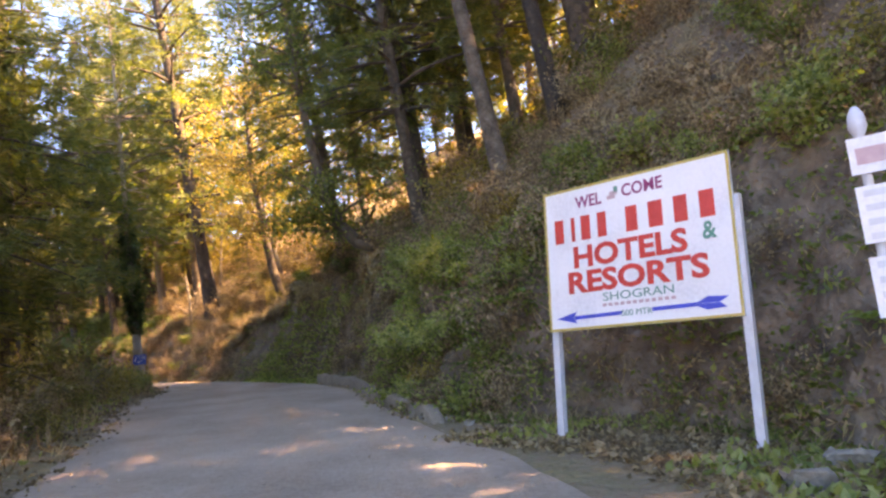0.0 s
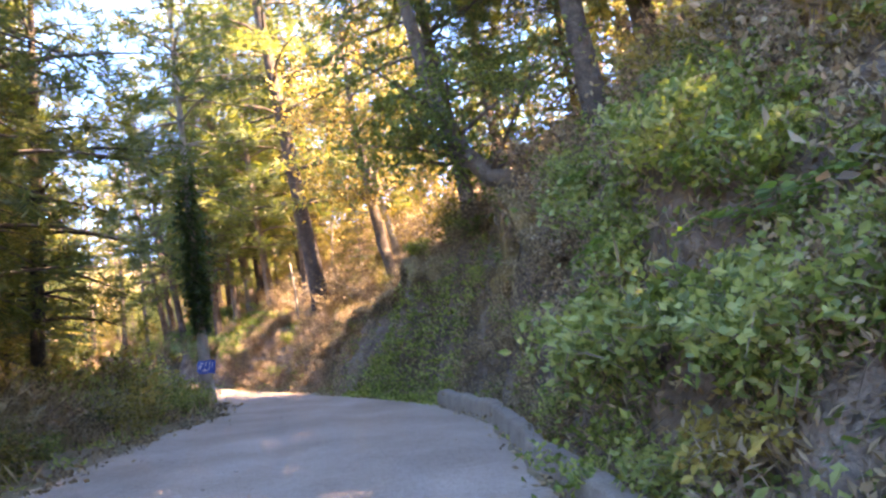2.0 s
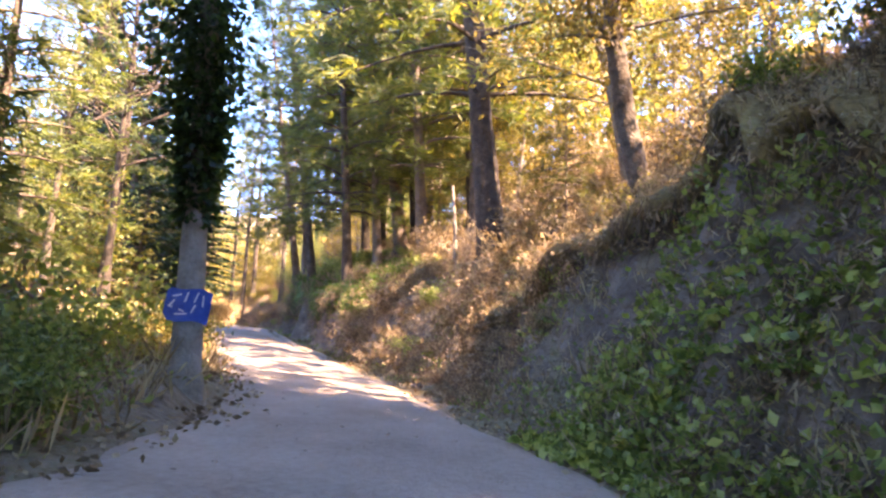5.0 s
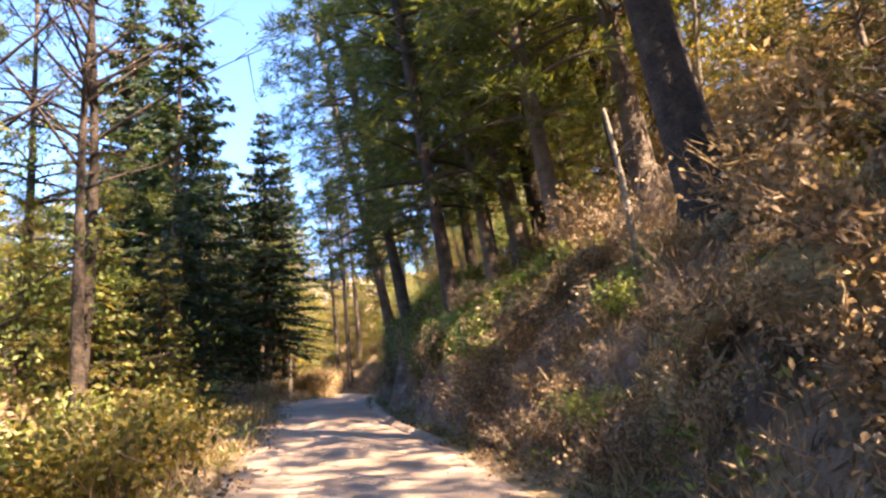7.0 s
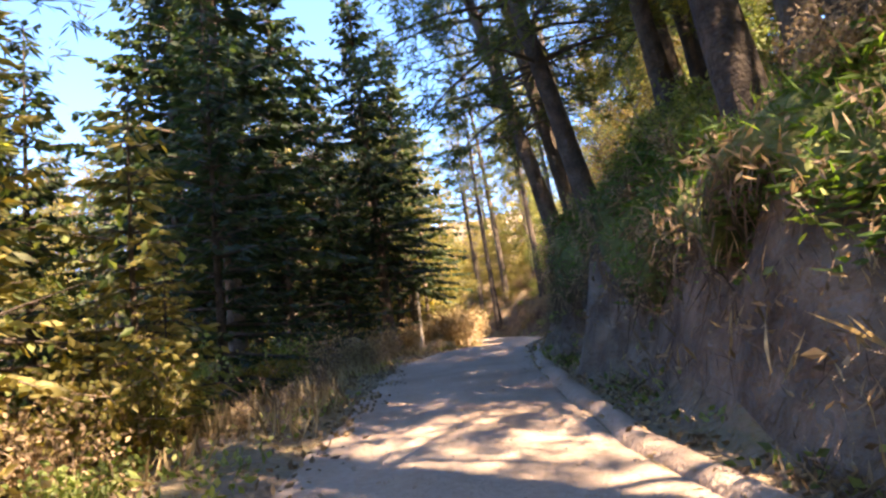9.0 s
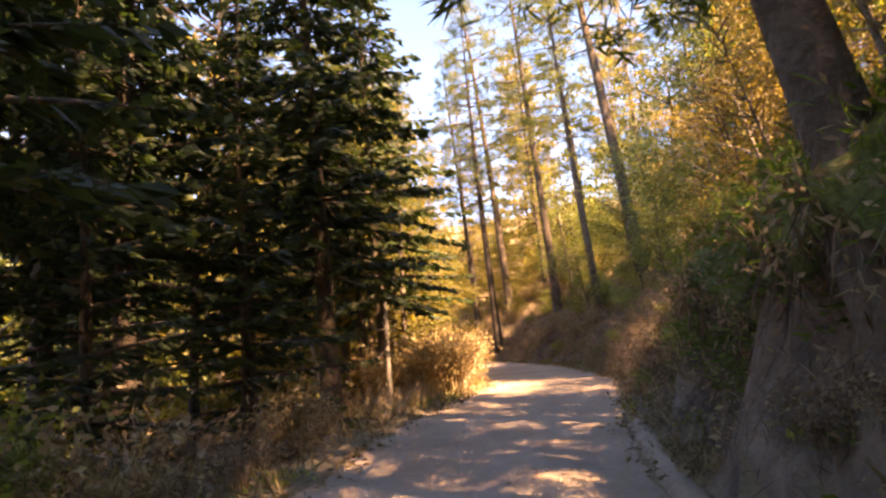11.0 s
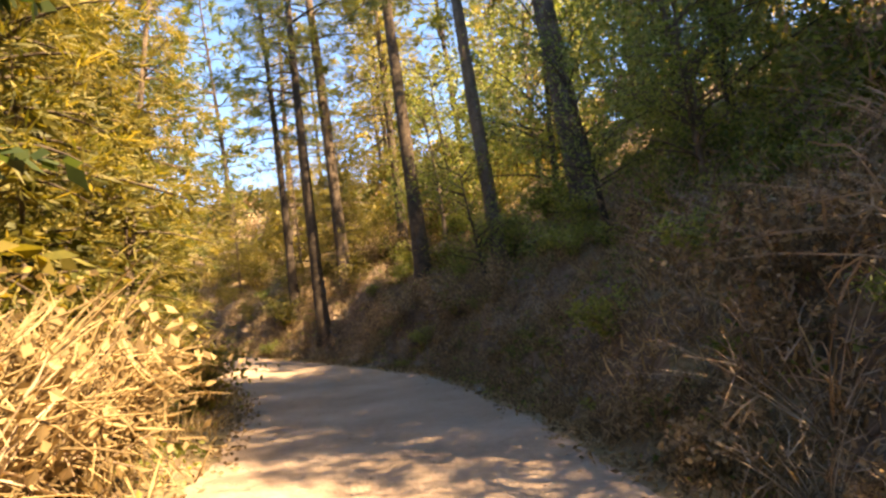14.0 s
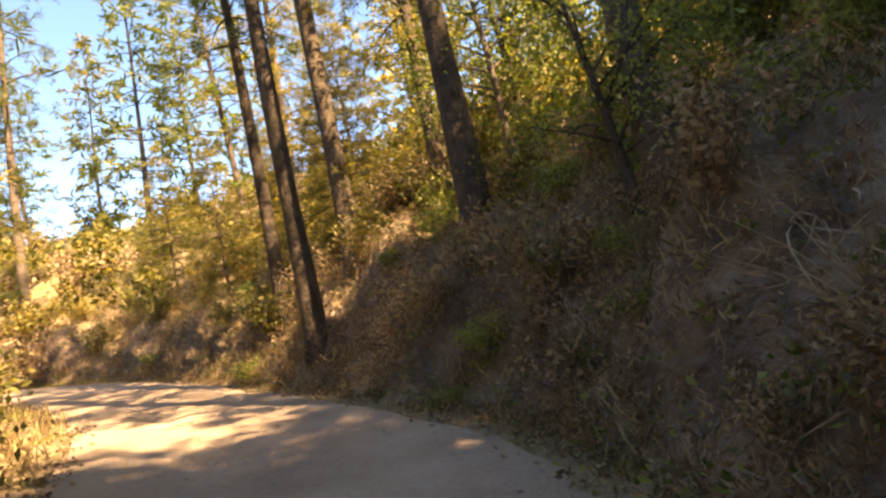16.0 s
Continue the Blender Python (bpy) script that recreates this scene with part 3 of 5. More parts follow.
KEY_TREES = [
    (PINE_H, 13.0, 4.6, 0.85, 20, (7, 2)), (PINE_H, 12.8, 6.0, 0.9, 130, (8, 0)), (PINE_H, 14.0, 8.0, 1.5, 200, (7, 0)),
    (PINE_D, 17.3, 4.4, 1.0, 80, (6, 0)), (PINE_D, 24.3, 4.7, 0.95, 20, (8, 0)), (PINE, 22.0, 9.0, 1.0, 40, (4, 0)), (PINE_D, 20.2, 6.0, 1.0, 300, (6, 0)),
    (PINE, 38.0, 5.4, 1.5, 15, (9, 0)), (PINE_B, 44.5, 2.75, 0.95, 100, (6, 0)), (PINE_B, 43.0, 5.0, 1.1, 210, (7, 0)),
    (PINE, 46.8, 5.3, 1.05, 330, (10, 0)), (PINE_B, 50.5, 2.45, 0.95, 60, (10, 0)), (PINE, 47.3, 6.2, 1.15, 250, (7, 0)),
    (PINE_B, 53.6, 2.2, 0.95, 150, (11, 0)), (PINE_B, 55.0, 2.7, 0.9, 10, (9, 0)),
    (PINE, 43.0, 11.8, 1.0, 90, (4, 0)),
    (PINE_H, 81.0, 5.7, 1.35, 35, (5, 0)), (PINE_H, 82.7, 4.2, 0.95, 140, (4, 0)), (PINE_H, 86.6, 4.0, 1.1, 260, (3, 0)),
    (PINE_G, 90.0, 5.6, 0.9, 75, (2, 0)), (PINE_H, 90.6, 2.3, 1.0, 190, (3, 0)), (PINE_H, 91.8, 4.1, 1.15, 320, (3, 0)),
    (PINE_H, 93.8, 3.0, 0.85, 50, (2, 0)), (PINE_G, 99.5, 8.0, 1.0, 10, (2, 0)), (PINE_H, 110.0, 4.2, 1.0, 230, (1, 0)),
    (BARE, 43.0, -4.8, 1.0, 0, (2, 0)), (BARE, 44.0, -5.2, 1.1, 120, (-3, 0)), (BARE, 41.8, -6.2, 0.9, 220, (4, 0)),
    (FIR_Y, 51.8, -4.8, 0.95, 30, (0, 0)), (FIR_T, 55.2, -6.0, 1.25, 90, (0, 0)), (FIR_Y, 48.5, -6.3, 0.8, 200, (0, 0)),
    (FIR_T, 63.2, -4.3, 1.05, 0, (0, 0)), (FIR_T, 60.2, -6.8, 1.05, 140, (0, 0)), (FIR_T, 66.5, -7.8, 1.0, 250, (0, 0)),
    (FIR_Y, 57.8, -5.6, 0.9, 310, (0, 0)), (FIR_T, 69.2, -4.9, 1.05, 60, (0, 0)),
    (PINE_G, 77.5, -6.5, 0.85, 130, (-2, 0)), (PINE_G, 84.0, -6.5, 0.8, 20, (0, 0)), (PINE_B, 93.0, -5.5, 0.9, 220, (0, 0)),
    (PINE_H, 101.5, -5.0, 0.9, 110, (2, 0)), (PINE_H, 104.0, -6.0, 0.9, 300, (0, 0)), (PINE_H, 107.0, -4.5, 0.95, 20, (1, 0)), (PINE, 53.5, 8.0, 1.15, 40, (4, 0)), (PINE, 51.3, 11.0, 1.2, 200, (3, 0)), (PINE_B, 55.2, 6.3, 1.2, 170, (5, 0)), (PINE, 56.5, 9.0, 1.05, 300, (4, 0)), (PINE_H, 66.8, -5.6, 0.6, 0, (0, 0)), (PINE_H, 69.0, -5.4, 0.55, 70, (1, 0)), (PINE_H, 71.5, -4.8, 0.5, 170, (-1, 0)), (PINE_H, 72.8, -6.2, 0.6, 260, (0, 0)),
    (PINE, 27.0, -8.0, 0.95, 160, (0, 0)), (PINE_B, 34.5, -6.0, 0.75, 10, (2, 0)), (FIR_T, 33.0, -9.0, 1.1, 100, (0, 0)),
    (PINE_B, 19.5, -7.5, 0.9, 50, (1, 0)), (PINE, 24.0, -10.5, 1.0, 240, (0, 0)), (PINE_G, 15.0, -8.5, 0.95, 330, (0, 0)),
    (AUTUMN, 35.3, 8.0, 1.7, 0, (13, 0)), (AUTUMN, 31.5, 7.0, 0.7, 0, (0, 0)), (AUTUMN, 41.0, 7.5, 0.9, 200, (0, 0)),
    (FIR_G, 48.0, -4.5, 0.9, 0, (0, 0)), (FIR_G, 46.2, -5.6, 1.1, 70, (0, 0)), (PINE_B, 46.0, -7.0, 0.8, 100, (0, 0)), (OAK, 44.5, -7.5, 1.1, 0, (0, 0)), (PINE_G, 80.5, -4.9, 0.6, 10, (-4, 0)), (PINE, 20.5, -5.6, 0.9, 200, (2, 0)), (PINE_B, 25.0, -5.4, 0.85, 90, (0, 0)), (PINE, 36.5, -7.2, 0.8, 20, (0, 0)), (PINE_B, 16.0, -6.0, 0.8, 120, (0, 0)), (FIR_G, 79.5, -4.6, 1.0, 30, (0, 0)), (FIR_G, 75.5, -5.0, 1.0, 200, (0, 0)), (PINE, 112.0, 3.2, 0.9, 0, (0, 0)), (PINE_H, 115.0, 4.2, 0.9, 50, (0, 0)), (PINE_G, 118.0, 3.5, 0.9, 90, (0, 0)), (PINE_B, 121.0, 4.0, 0.9, 140, (0, 0)), (FIR_T, 9.0, -8.0, 1.0, 0, (0, 0)), (PINE, 12.0, -6.5, 0.85, 70, (0, 0)), (OAK, 76.0, 5.0, 0.75, 0, (6, 0)), (OAK, 72.5, 5.6, 0.75, 120, (5, 0)),
    (OAK, 79.0, 7.0, 0.8, 230, (4, 0)), (OAK, 82.5, 3.6, 0.55, 310, (5, 0)), (OAK, 87.5, 5.6, 0.8, 60, (3, 0)),
    (PINE_L, 8.0, -6.4, 0.9, 0, (0, 0)), (PINE_LG, 14.5, -6.4, 0.95, 130, (0, 0)), 
    (PINE_LG, 22.5, -7.2, 0.9, 280, (0, 0)), (PINE_LG, 31.5, -6.6, 0.6, 150, (0, 0)), (PINE_L, 5.0, -7.5, 1.0, 40, (0, 0)),
    (PINE_LG, 24.0, 8.0, 1.0, 0, (3, 0)), (PINE_LG, 21.0, 12.0, 1.2, 180, (3, 0)), (PINE_L, 16.5, 10.5, 1.1, 45, (3, 0)), 
    (PINE_LG, 75.6, -6.0, 1.05, 0, (-3, 0)), (PINE_LG, 79.5, -7.0, 1.25, 80, (0, 0)), (PINE_LG, 83.5, -6.0, 1.1, 160, (0, 0)), (PINE_LG, 88.0, -5.4, 0.9, 240, (0, 0)), (PINE_LG, 92.0, -7.0, 1.2, 320, (0, 0)), (PINE_LG, 97.5, -6.0, 0.9, 100, (0, 0)), (PINE_LG, 86.5, -10.0, 1.4, 30, (0, 0)),
    (PINE_LG, 44.6, -6.6, 0.55, 10, (0, 0)), (PINE_LG, 50.6, -8.8, 0.7, 120, (0, 0)), (FIR_T, 58.5, -9.5, 1.4, 200, (0, 0)), (FIR_T, 62.5, -10.5, 1.4, 280, (0, 0)), (FIR_T, 67.0, -11.5, 1.3, 90, (0, 0)), (FIR_Y, 61.0, -5.0, 1.0, 170, (0, 0)),
    (FIR_G, 47.6, -3.9, 0.45, 0, (0, 0)), (FIR_G, 46.8, -4.4, 0.38, 120, (0, 0)),
    (PINE_LG, 35.8, 6.4, 0.45, 0, (3, 0)), (PINE_LG, 40.6, 9.2, 0.6, 60, (3, 0)), (PINE_LG, 43.6, 8.0, 0.65, 120, (3, 0)), (PINE_LG, 46.5, 9.4, 0.7, 190, (3, 0)), (PINE_LG, 38.0, 11.5, 0.6, 250, (3, 0)), (PINE_LG, 48.5, 7.4, 0.55, 330, (3, 0)),
    (AUTUMN, 42.0, 11.0, 0.9, 20, (3, 0)), (AUTUMN, 45.6, 12.0, 1.0, 140, (3, 0)), (AUTUMN, 33.8, 10.0, 0.8, 250, (3, 0)), (PINE_L, 50.5, 9.5, 0.8, 40, (3, 0)), (PINE_G, 86.5, -6.4, 0.75, 30, (0, 0)), (PINE_G, 91.0, -4.8, 0.7, 140, (0, 0)),
    (PINE_LG, 100.0, -4.8, 0.6, 0, (0, 0)), (PINE_LG, 103.0, -6.8, 0.75, 70, (0, 0)), (PINE_LG, 106.0, -4.6, 0.6, 150, (0, 0)), (PINE_LG, 95.0, -4.9, 0.5, 220, (0, 0)), (PINE_LG, 110.0, -5.8, 0.7, 290, (0, 0)), (PINE_LG, 98.5, -9.0, 0.95, 20, (0, 0)),
    (PINE_LG, 92.4, 4.6, 0.5, 100, (3, 0)), (PINE_LG, 94.2, 6.2, 0.65, 180, (3, 0)), (PINE_LG, 97.2, 6.0, 0.65, 260, (3, 0)), (PINE_LG, 100.6, 5.4, 0.55, 340, (3, 0)), (PINE_LG, 104.0, 6.0, 0.6, 60, (2, 0)),
    (AUTUMN, 59.6, 5.6, 0.75, 60, (6, 0)), (AUTUMN, 62.3, 5.8, 0.7, 160, (6, 0)), (AUTUMN, 64.0, 7.4, 0.8, 250, (6, 0)), (BARE, 61.5, 4.6, 0.35, 20, (8, 0)), (BARE, 65.2, 5.0, 0.38, 120, (8, 0)), (BARE, 67.8, 5.2, 0.38, 220, (8, 0)), (AUTUMN, 64.6, 5.7, 0.75, 240, (4, 0)), (OAK, 66.8, 6.4, 0.72, 10, (4, 0)), (PINE_L, 23.5, -9.5, 1.2, 0, (0, 0)), (PINE_L, 29.0, -9.0, 1.1, 90, (0, 0)), (PINE_L, 38.0, -14.0, 1.2, 180, (0, 0)),
    (PINE_B, 26.3, 6.9, 0.9, 30, (4, 0)),
    (OAK, 69.3, 6.6, 0.85, 20, (4, 0)), (OAK, 71.5, 7.8, 1.0, 100, (4, 0)), (OAK, 74.2, 7.0, 1.0, 190, (4, 0)), (OAK, 77.0, 6.4, 0.9, 280, (4, 0)), (OAK, 80.4, 8.4, 1.1, 70, (4, 0)), (OAK, 83.4, 6.8, 1.0, 140, (4, 0)),
    (OAK, 85.6, 8.2, 1.1, 220, (3, 0)), (OAK, 89.0, 7.4, 1.0, 310, (3, 0)), (OAK, 78.8, 4.6, 0.6, 30, (6, 0)), (OAK, 75.2, 4.4, 0.55, 200, (6, 0)),
    (AUTUMN, 66.0, 5.6, 0.65, 40, (5, 0)), (AUTUMN, 70.0, 8.0, 1.0, 150, (4, 0)),
    # dense tiers behind the first trunks
    (PINE_D, 45.8, 4.1, 0.85, 0, (6, 0)), (PINE_D, 48.6, 3.5, 0.8, 120, (6, 0)), (PINE_D, 19.0, 10.5, 1.0, 60, (4, 0)), (PINE_G, 44.0, 7.2, 0.95, 200, (6, 0)), 
    (PINE_G, 53.2, 5.2, 0.95, 100, (6, 0)), 
    (PINE_D, 14.0, -8.6, 0.9, 10, (0, 0)), (PINE_D, 19.0, -7.2, 0.85, 90, (-1, 0)), (PINE_D, 23.6, -8.8, 0.95, 190, (0, 0)), (PINE_D, 30.5, -8.0, 0.9, 270, (0, 0)), (PINE_D, 9.5, -9.5, 0.95, 45, (0, 0)), (PINE_D, 3.0, -8.5, 0.9, 145, (0, 0)),
    (PINE_D, 17.0, 7.6, 0.9, 75, (5, 0)), (PINE_D, 21.5, 8.4, 0.95, 155, (4, 0)), (PINE_D, 10.5, 9.4, 1.0, 235, (4, 0)),
    (PINE_D, 72.0, 10.5, 0.9, 30, (3, 0)), (PINE_D, 76.0, 11.0, 1.0, 130, (3, 0)),
    (PINE_D, 41.5, 6.4, 1.2, 75, (5, 0)), (PINE_D, 85.5, -5.6, 0.8, 165, (0, 0)),
    # pines added to shade the first and last stretch, the first ones unseen
    (PINE_D, 4.0, 8.0, 0.95, 15, (3, 0)), (PINE_D, 0.0, 10.0, 1.0, 95, (3, 0)), (PINE_D, 6.5, 12.0, 1.05, 175, (3, 0)), (PINE_D, 2.0, 14.0, 1.1, 255, (3, 0)), (PINE_D, -4.0, 9.0, 1.0, 335, (3, 0)), (PINE_D, 9.5, 14.5, 1.1, 65, (3, 0)), (PINE_D, 6.8, 16.0, 1.1, 5, (3, 0)),
    (PINE_D, 68.0, 9.8, 0.9, 20, (3, 0)), (PINE_D, 66.5, 13.0, 1.0, 110, (3, 0)), (PINE_D, 70.8, 9.4, 0.9, 200, (3, 0)), (PINE_D, 69.0, 13.8, 1.0, 290, (3, 0)), (PINE_D, 73.6, 9.0, 0.9, 50, (3, 0)), (PINE_D, 71.8, 15.0, 1.0, 140, (3, 0)), (PINE_D, 74.8, 14.5, 1.0, 320, (3, 0)),
    (OAK, 64.4, 9.0, 1.0, 195, (4, 0)), (OAK, 66.2, 8.6, 1.0, 285, (4, 0)), (AUTUMN, 63.4, 4.9, 0.6, 45, (6, 0)), (AUTUMN, 66.4, 4.6, 0.6, 135, (6, 0)), (OAK, 69.2, 4.7, 0.6, 225, (6, 0)),
    (PINE_D, 88.0, -7.6, 0.85, 40, (0, 0)), (PINE_D, 92.5, -6.6, 0.8, 130, (0, 0)), (PINE_D, 97.0, -8.2, 0.85, 220, (0, 0)), (PINE_D, 102.0, -7.4, 0.8, 310, (0, 0)),
    (FIR_G, 72.2, -6.4, 1.8, 60, (0, 0)), (FIR_T, 74.0, -7.4, 0.95, 20, (0, 0)),
]
for proto, s, u, scale, turn, lean in KEY_TREES:
    stand(proto, s, u, scale, turn, lean)

fill = random.Random(5)
taken = [(s, u) for _, s, u, *_ in KEY_TREES]


def free(s, u, gap):
    return all((s - a) ** 2 + (u - c) ** 2 > gap * gap for a, c in taken)


for i in range(40):
    for j in range(6):
        s, u = -4 + i * 4.3 + fill.uniform(-1.8, 1.8), 8.5 + j * 4.3 + fill.uniform(-1.8, 1.8)
        if fill.random() < (0.15 if s < 14 else 0.50 if s < 62 else 0.38 if s < 88 else 0.55) or not free(s, u, 2.6):
            continue
        # gaps made up along the sun's line, so it reaches crest and left bushes
        if u < 25 and 29 < s + 0.87 * (u - 4) < 49 and fill.random() < 0.88:
            continue
        if u < 20 and (64.5 < s + 0.81 * (u + 3.5) < 74.5 and fill.random() < 0.9 or 82 < s + 1.1 * (u + 5) < 99 and fill.random() < 0.6):
            continue
        taken.append((s, u))
        # a random share gets the needles that carry sunlight in their colour
        sun_coloured = fill.random() < 0.45
        proto = (PINE_G if sun_coloured else PINE_B) if u < 13 else (FAR_G if sun_coloured else FAR)
        if u < 20 and fill.random() < 0.07:
            proto = AUTUMN
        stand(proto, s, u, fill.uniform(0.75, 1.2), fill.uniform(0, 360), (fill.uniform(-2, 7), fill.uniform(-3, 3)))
# extra trees added up the slope to keep the track in shade at either end
for s0, s1, u0, u1, count in ((-14, 6, 9, 28, 16), (70, 84, 12, 28, 8)):
    for _ in range(count):
        s, u = fill.uniform(s0, s1), fill.uniform(u0, u1)
        if not free(s, u, 2.2):
            continue
        taken.append((s, u))
        stand(PINE_D if u < 16 else FAR, s, u, fill.uniform(0.8, 1.15), fill.uniform(0, 360), (fill.uniform(0, 6), fill.uniform(-3, 3)))
for i in range(42):
    for j in range(6):
        s, u = -6 + i * 4.0 + fill.uniform(-1.8, 1.8), -7.5 - j * 4.2 + fill.uniform(-1.7, 1.7)
        open_view = 30 < s < 50 and u > -24
        if fill.random() < (0.42 if open_view else 0.05 if 52 < s < 76 else 0.14 if s < 30 else 0.30) or not free(s, u, 2.6):
            continue
        taken.append((s, u))
        kind = fill.random() * (0.3 if 52 < s < 74 else 1)
        near = u > -12
        if kind < 0.22:
            proto = FIR_Y if fill.random() < 0.5 else FIR_T
        elif kind < 0.34:
            proto = BARE
        elif kind < 0.68:
            proto = PINE_G if near else FAR_G
        else:
            proto = PINE_B if near else FAR
        stand(proto, s, u, fill.uniform(0.65, 1.0), fill.uniform(0, 360), (fill.uniform(-3, 3), fill.uniform(-3, 3)))


# ---- undergrowth ----
def shrub(seed, h, stems, leaves, leaf, spread, upright=0.5, low=0.25):
    """Stems that arch out of one foot, with leaves along their outer part."""
    rng = np.random.default_rng(seed)
    wood, sprigs, green = Quads(), Quads(), Quads()
    spots = []
    for _ in range(stems):
        a, out = rng.random() * 6.28, spread * rng.uniform(0.25, 1.0)
        top = h * rng.uniform(0.55, 1.0)
        t = np.linspace(0, 1, 5)
        bend = rng.normal() * 0.25 * spread
        x = np.cos(a) * out * t ** (1.2 + upright) - np.sin(a) * bend * t * t
        y = np.sin(a) * out * t ** (1.2 + upright) + np.cos(a) * bend * t * t
        pts = np.stack([x, y, top * (t - 0.18 * t ** 3) - 0.1], 1)
        tube(wood, pts, (0.003 + 0.0045 * h) * (1.08 - t), 3)
        spots.append(pts)
        for _ in range(3):
            w = rng.integers(2, 4)
            e = unit(rng.normal(size=3) + (np.cos(a), np.sin(a), 0.5)) * h * rng.uniform(0.12, 0.3)
            side = np.stack([pts[w], pts[w] + e * 0.5 + rng.normal(size=3) * 0.02, pts[w] + e])
            tube(sprigs, side, [0.003 + 0.0035 * h, 0.003 + 0.002 * h, 0.002], 3)
            spots.append(side)
    if leaves:
        pool = np.concatenate([s[int(len(s) * low):] for s in spots])
        p = pool[rng.integers(0, len(pool), leaves)] + rng.normal(size=(leaves, 3)) * 0.07 * h
        p[:, 2] = np.maximum(p[:, 2], 0.02)
        blades(green, p, rng.normal(size=(leaves, 3)) + (0, 0, -0.1), leaf * rng.uniform(0.55, 1.3, leaves), leaf * 0.6, rng, 0.10)
    return wood, sprigs, green


def make_shrub(name, label, category, group, seed, h, stems, leaves, leaf, spread, bark, green, upright=0.5):
    w, t, g = shrub(seed, h, stems, leaves, leaf, spread, upright)
    root = thing(name, label, category, group)
    w.add(np.concatenate(t.v), np.concatenate(t.f))
    sticks = part("brushwood", w, bark, root)
    if not leaves:
        tagged(sticks, kind="stuff")
    if leaves:
        part("foliage", g, green, root)
    return root


def make_fern(name, label, seed, fronds, size):
    rng = np.random.default_rng(seed)
    root = thing(name, label, "fern", "ferns on the bank")
    for k in range(fronds):
        q = Quads()
        a = k * 6.28 / fronds + rng.normal() * 0.25
        t = np.linspace(0.0, 1, 15)
        out = np.array([math.cos(a), math.sin(a), 0])
        side = np.array([-math.sin(a), math.cos(a), 0])
        length = size * rng.uniform(0.7, 1.1)
        pts = out * (length * t)[:, None]
        pts[:, 2] = length * (0.85 * t - 0.75 * t ** 2)
        tube(q, pts[::2], 0.006 * (1.1 - t[::2]), 3)
        for sgn in (-1, 1):
            w = side * sgn + out * 0.35 + np.array([0, 0, -0.15])
            blades(q, pts[2:], np.repeat(w[None], 13, 0), 0.24 * length * (1.08 - t[2:]) + 0.02, 0.045 * size + 0.005, rng)
        part("frond", q, FERN, root)
    return root


GREENB = make_shrub("green_shrub", "green leafy shrub growing on the roadside bank", "shrub", "roadside shrubs", 31, 1.0, 10, 800, 0.085, 0.75, TWIG, GREEN_LEAF)
BROWNB = make_shrub("brown_shrub", "withered brown shrub clinging to the bank", "shrub", "roadside shrubs", 32, 1.1, 11, 640, 0.075, 0.8, TWIG, BROWN_LEAF)
YELLOWB = make_shrub("yellow_shrub", "shrub with pale yellow autumn leaves", "shrub", "roadside shrubs", 33, 1.2, 9, 520, 0.095, 0.8, TWIG, YELLOW_LEAF)
STALKS = make_shrub("dry_stalk_bush", "tall bush of dry straw-coloured stalks", "bush", "dry bushes", 34, 1.9, 64, 260, 0.10, 0.8, STRAW, STRAW, 0.2)
BARETWIG = make_shrub("bare_twig_bush", "leafless tangle of pale grey-brown twigs", "bush", "dry bushes", 35, 1.5, 14, 0, 0.1, 1.3, TWIG, TWIG, 0.0)
SCRUB = make_shrub("scrub_bush", "brown thicket with half-withered leaves", "bush", "dry bushes", 36, 1.7, 13, 560, 0.10, 1.1, TWIG, BROWN_LEAF)
GREENT = make_shrub("green_thicket", "dark green thicket beside the track", "bush", "roadside shrubs", 37, 2.0, 10, 1050, 0.12, 1.1, TWIG, GREEN_LEAF)
OLIVE = make_shrub("olive_thicket", "thicket of small leaves coloured sunlit yellow-green", "bush", "roadside shrubs", 38, 2.0, 10, 900, 0.125, 1.2, TWIG, SUNLIT_GREEN)
OLIVE_F = make_shrub("woodland_bush", "thicket deeper in the wood, coloured sunlit yellow-green", "bush", "roadside shrubs", 39, 2.0, 5, 300, 0.23, 1.2, TWIG, SUNLIT_GREEN)
SCRUB_F = make_shrub("withered_thicket", "brown thicket deeper in the wood", "bush", "dry bushes", 40, 1.7, 6, 220, 0.18, 1.1, TWIG, BROWN_LEAF)
LIME_LEAF = material("lime_leaf", [(0.09, 0.13, 0.03), (0.20, 0.26, 0.065), (0.36, 0.38, 0.13)], 1.6, 0.5, 0.0, fine=9.0, per_object=0.25, per_island=0.5, through=(1.7, 1.7, 0.8))
BRAMBLE = make_shrub("bramble", "pale green bramble with broad leaves trailing down the bank", "shrub", "roadside shrubs", 43, 0.85, 11, 820, 0.085, 0.8, TWIG, LIME_LEAF)
YBRAMBLE = make_shrub("bramble", "bramble with yellowing broad leaves on the bank", "shrub", "roadside shrubs", 44, 0.6, 8, 420, 0.08, 0.6, TWIG, YELLOW_LEAF)
FERN_A = make_fern("fern", "bright green fern with arching fronds", 41, 9, 0.75)

grow = random.Random(9)
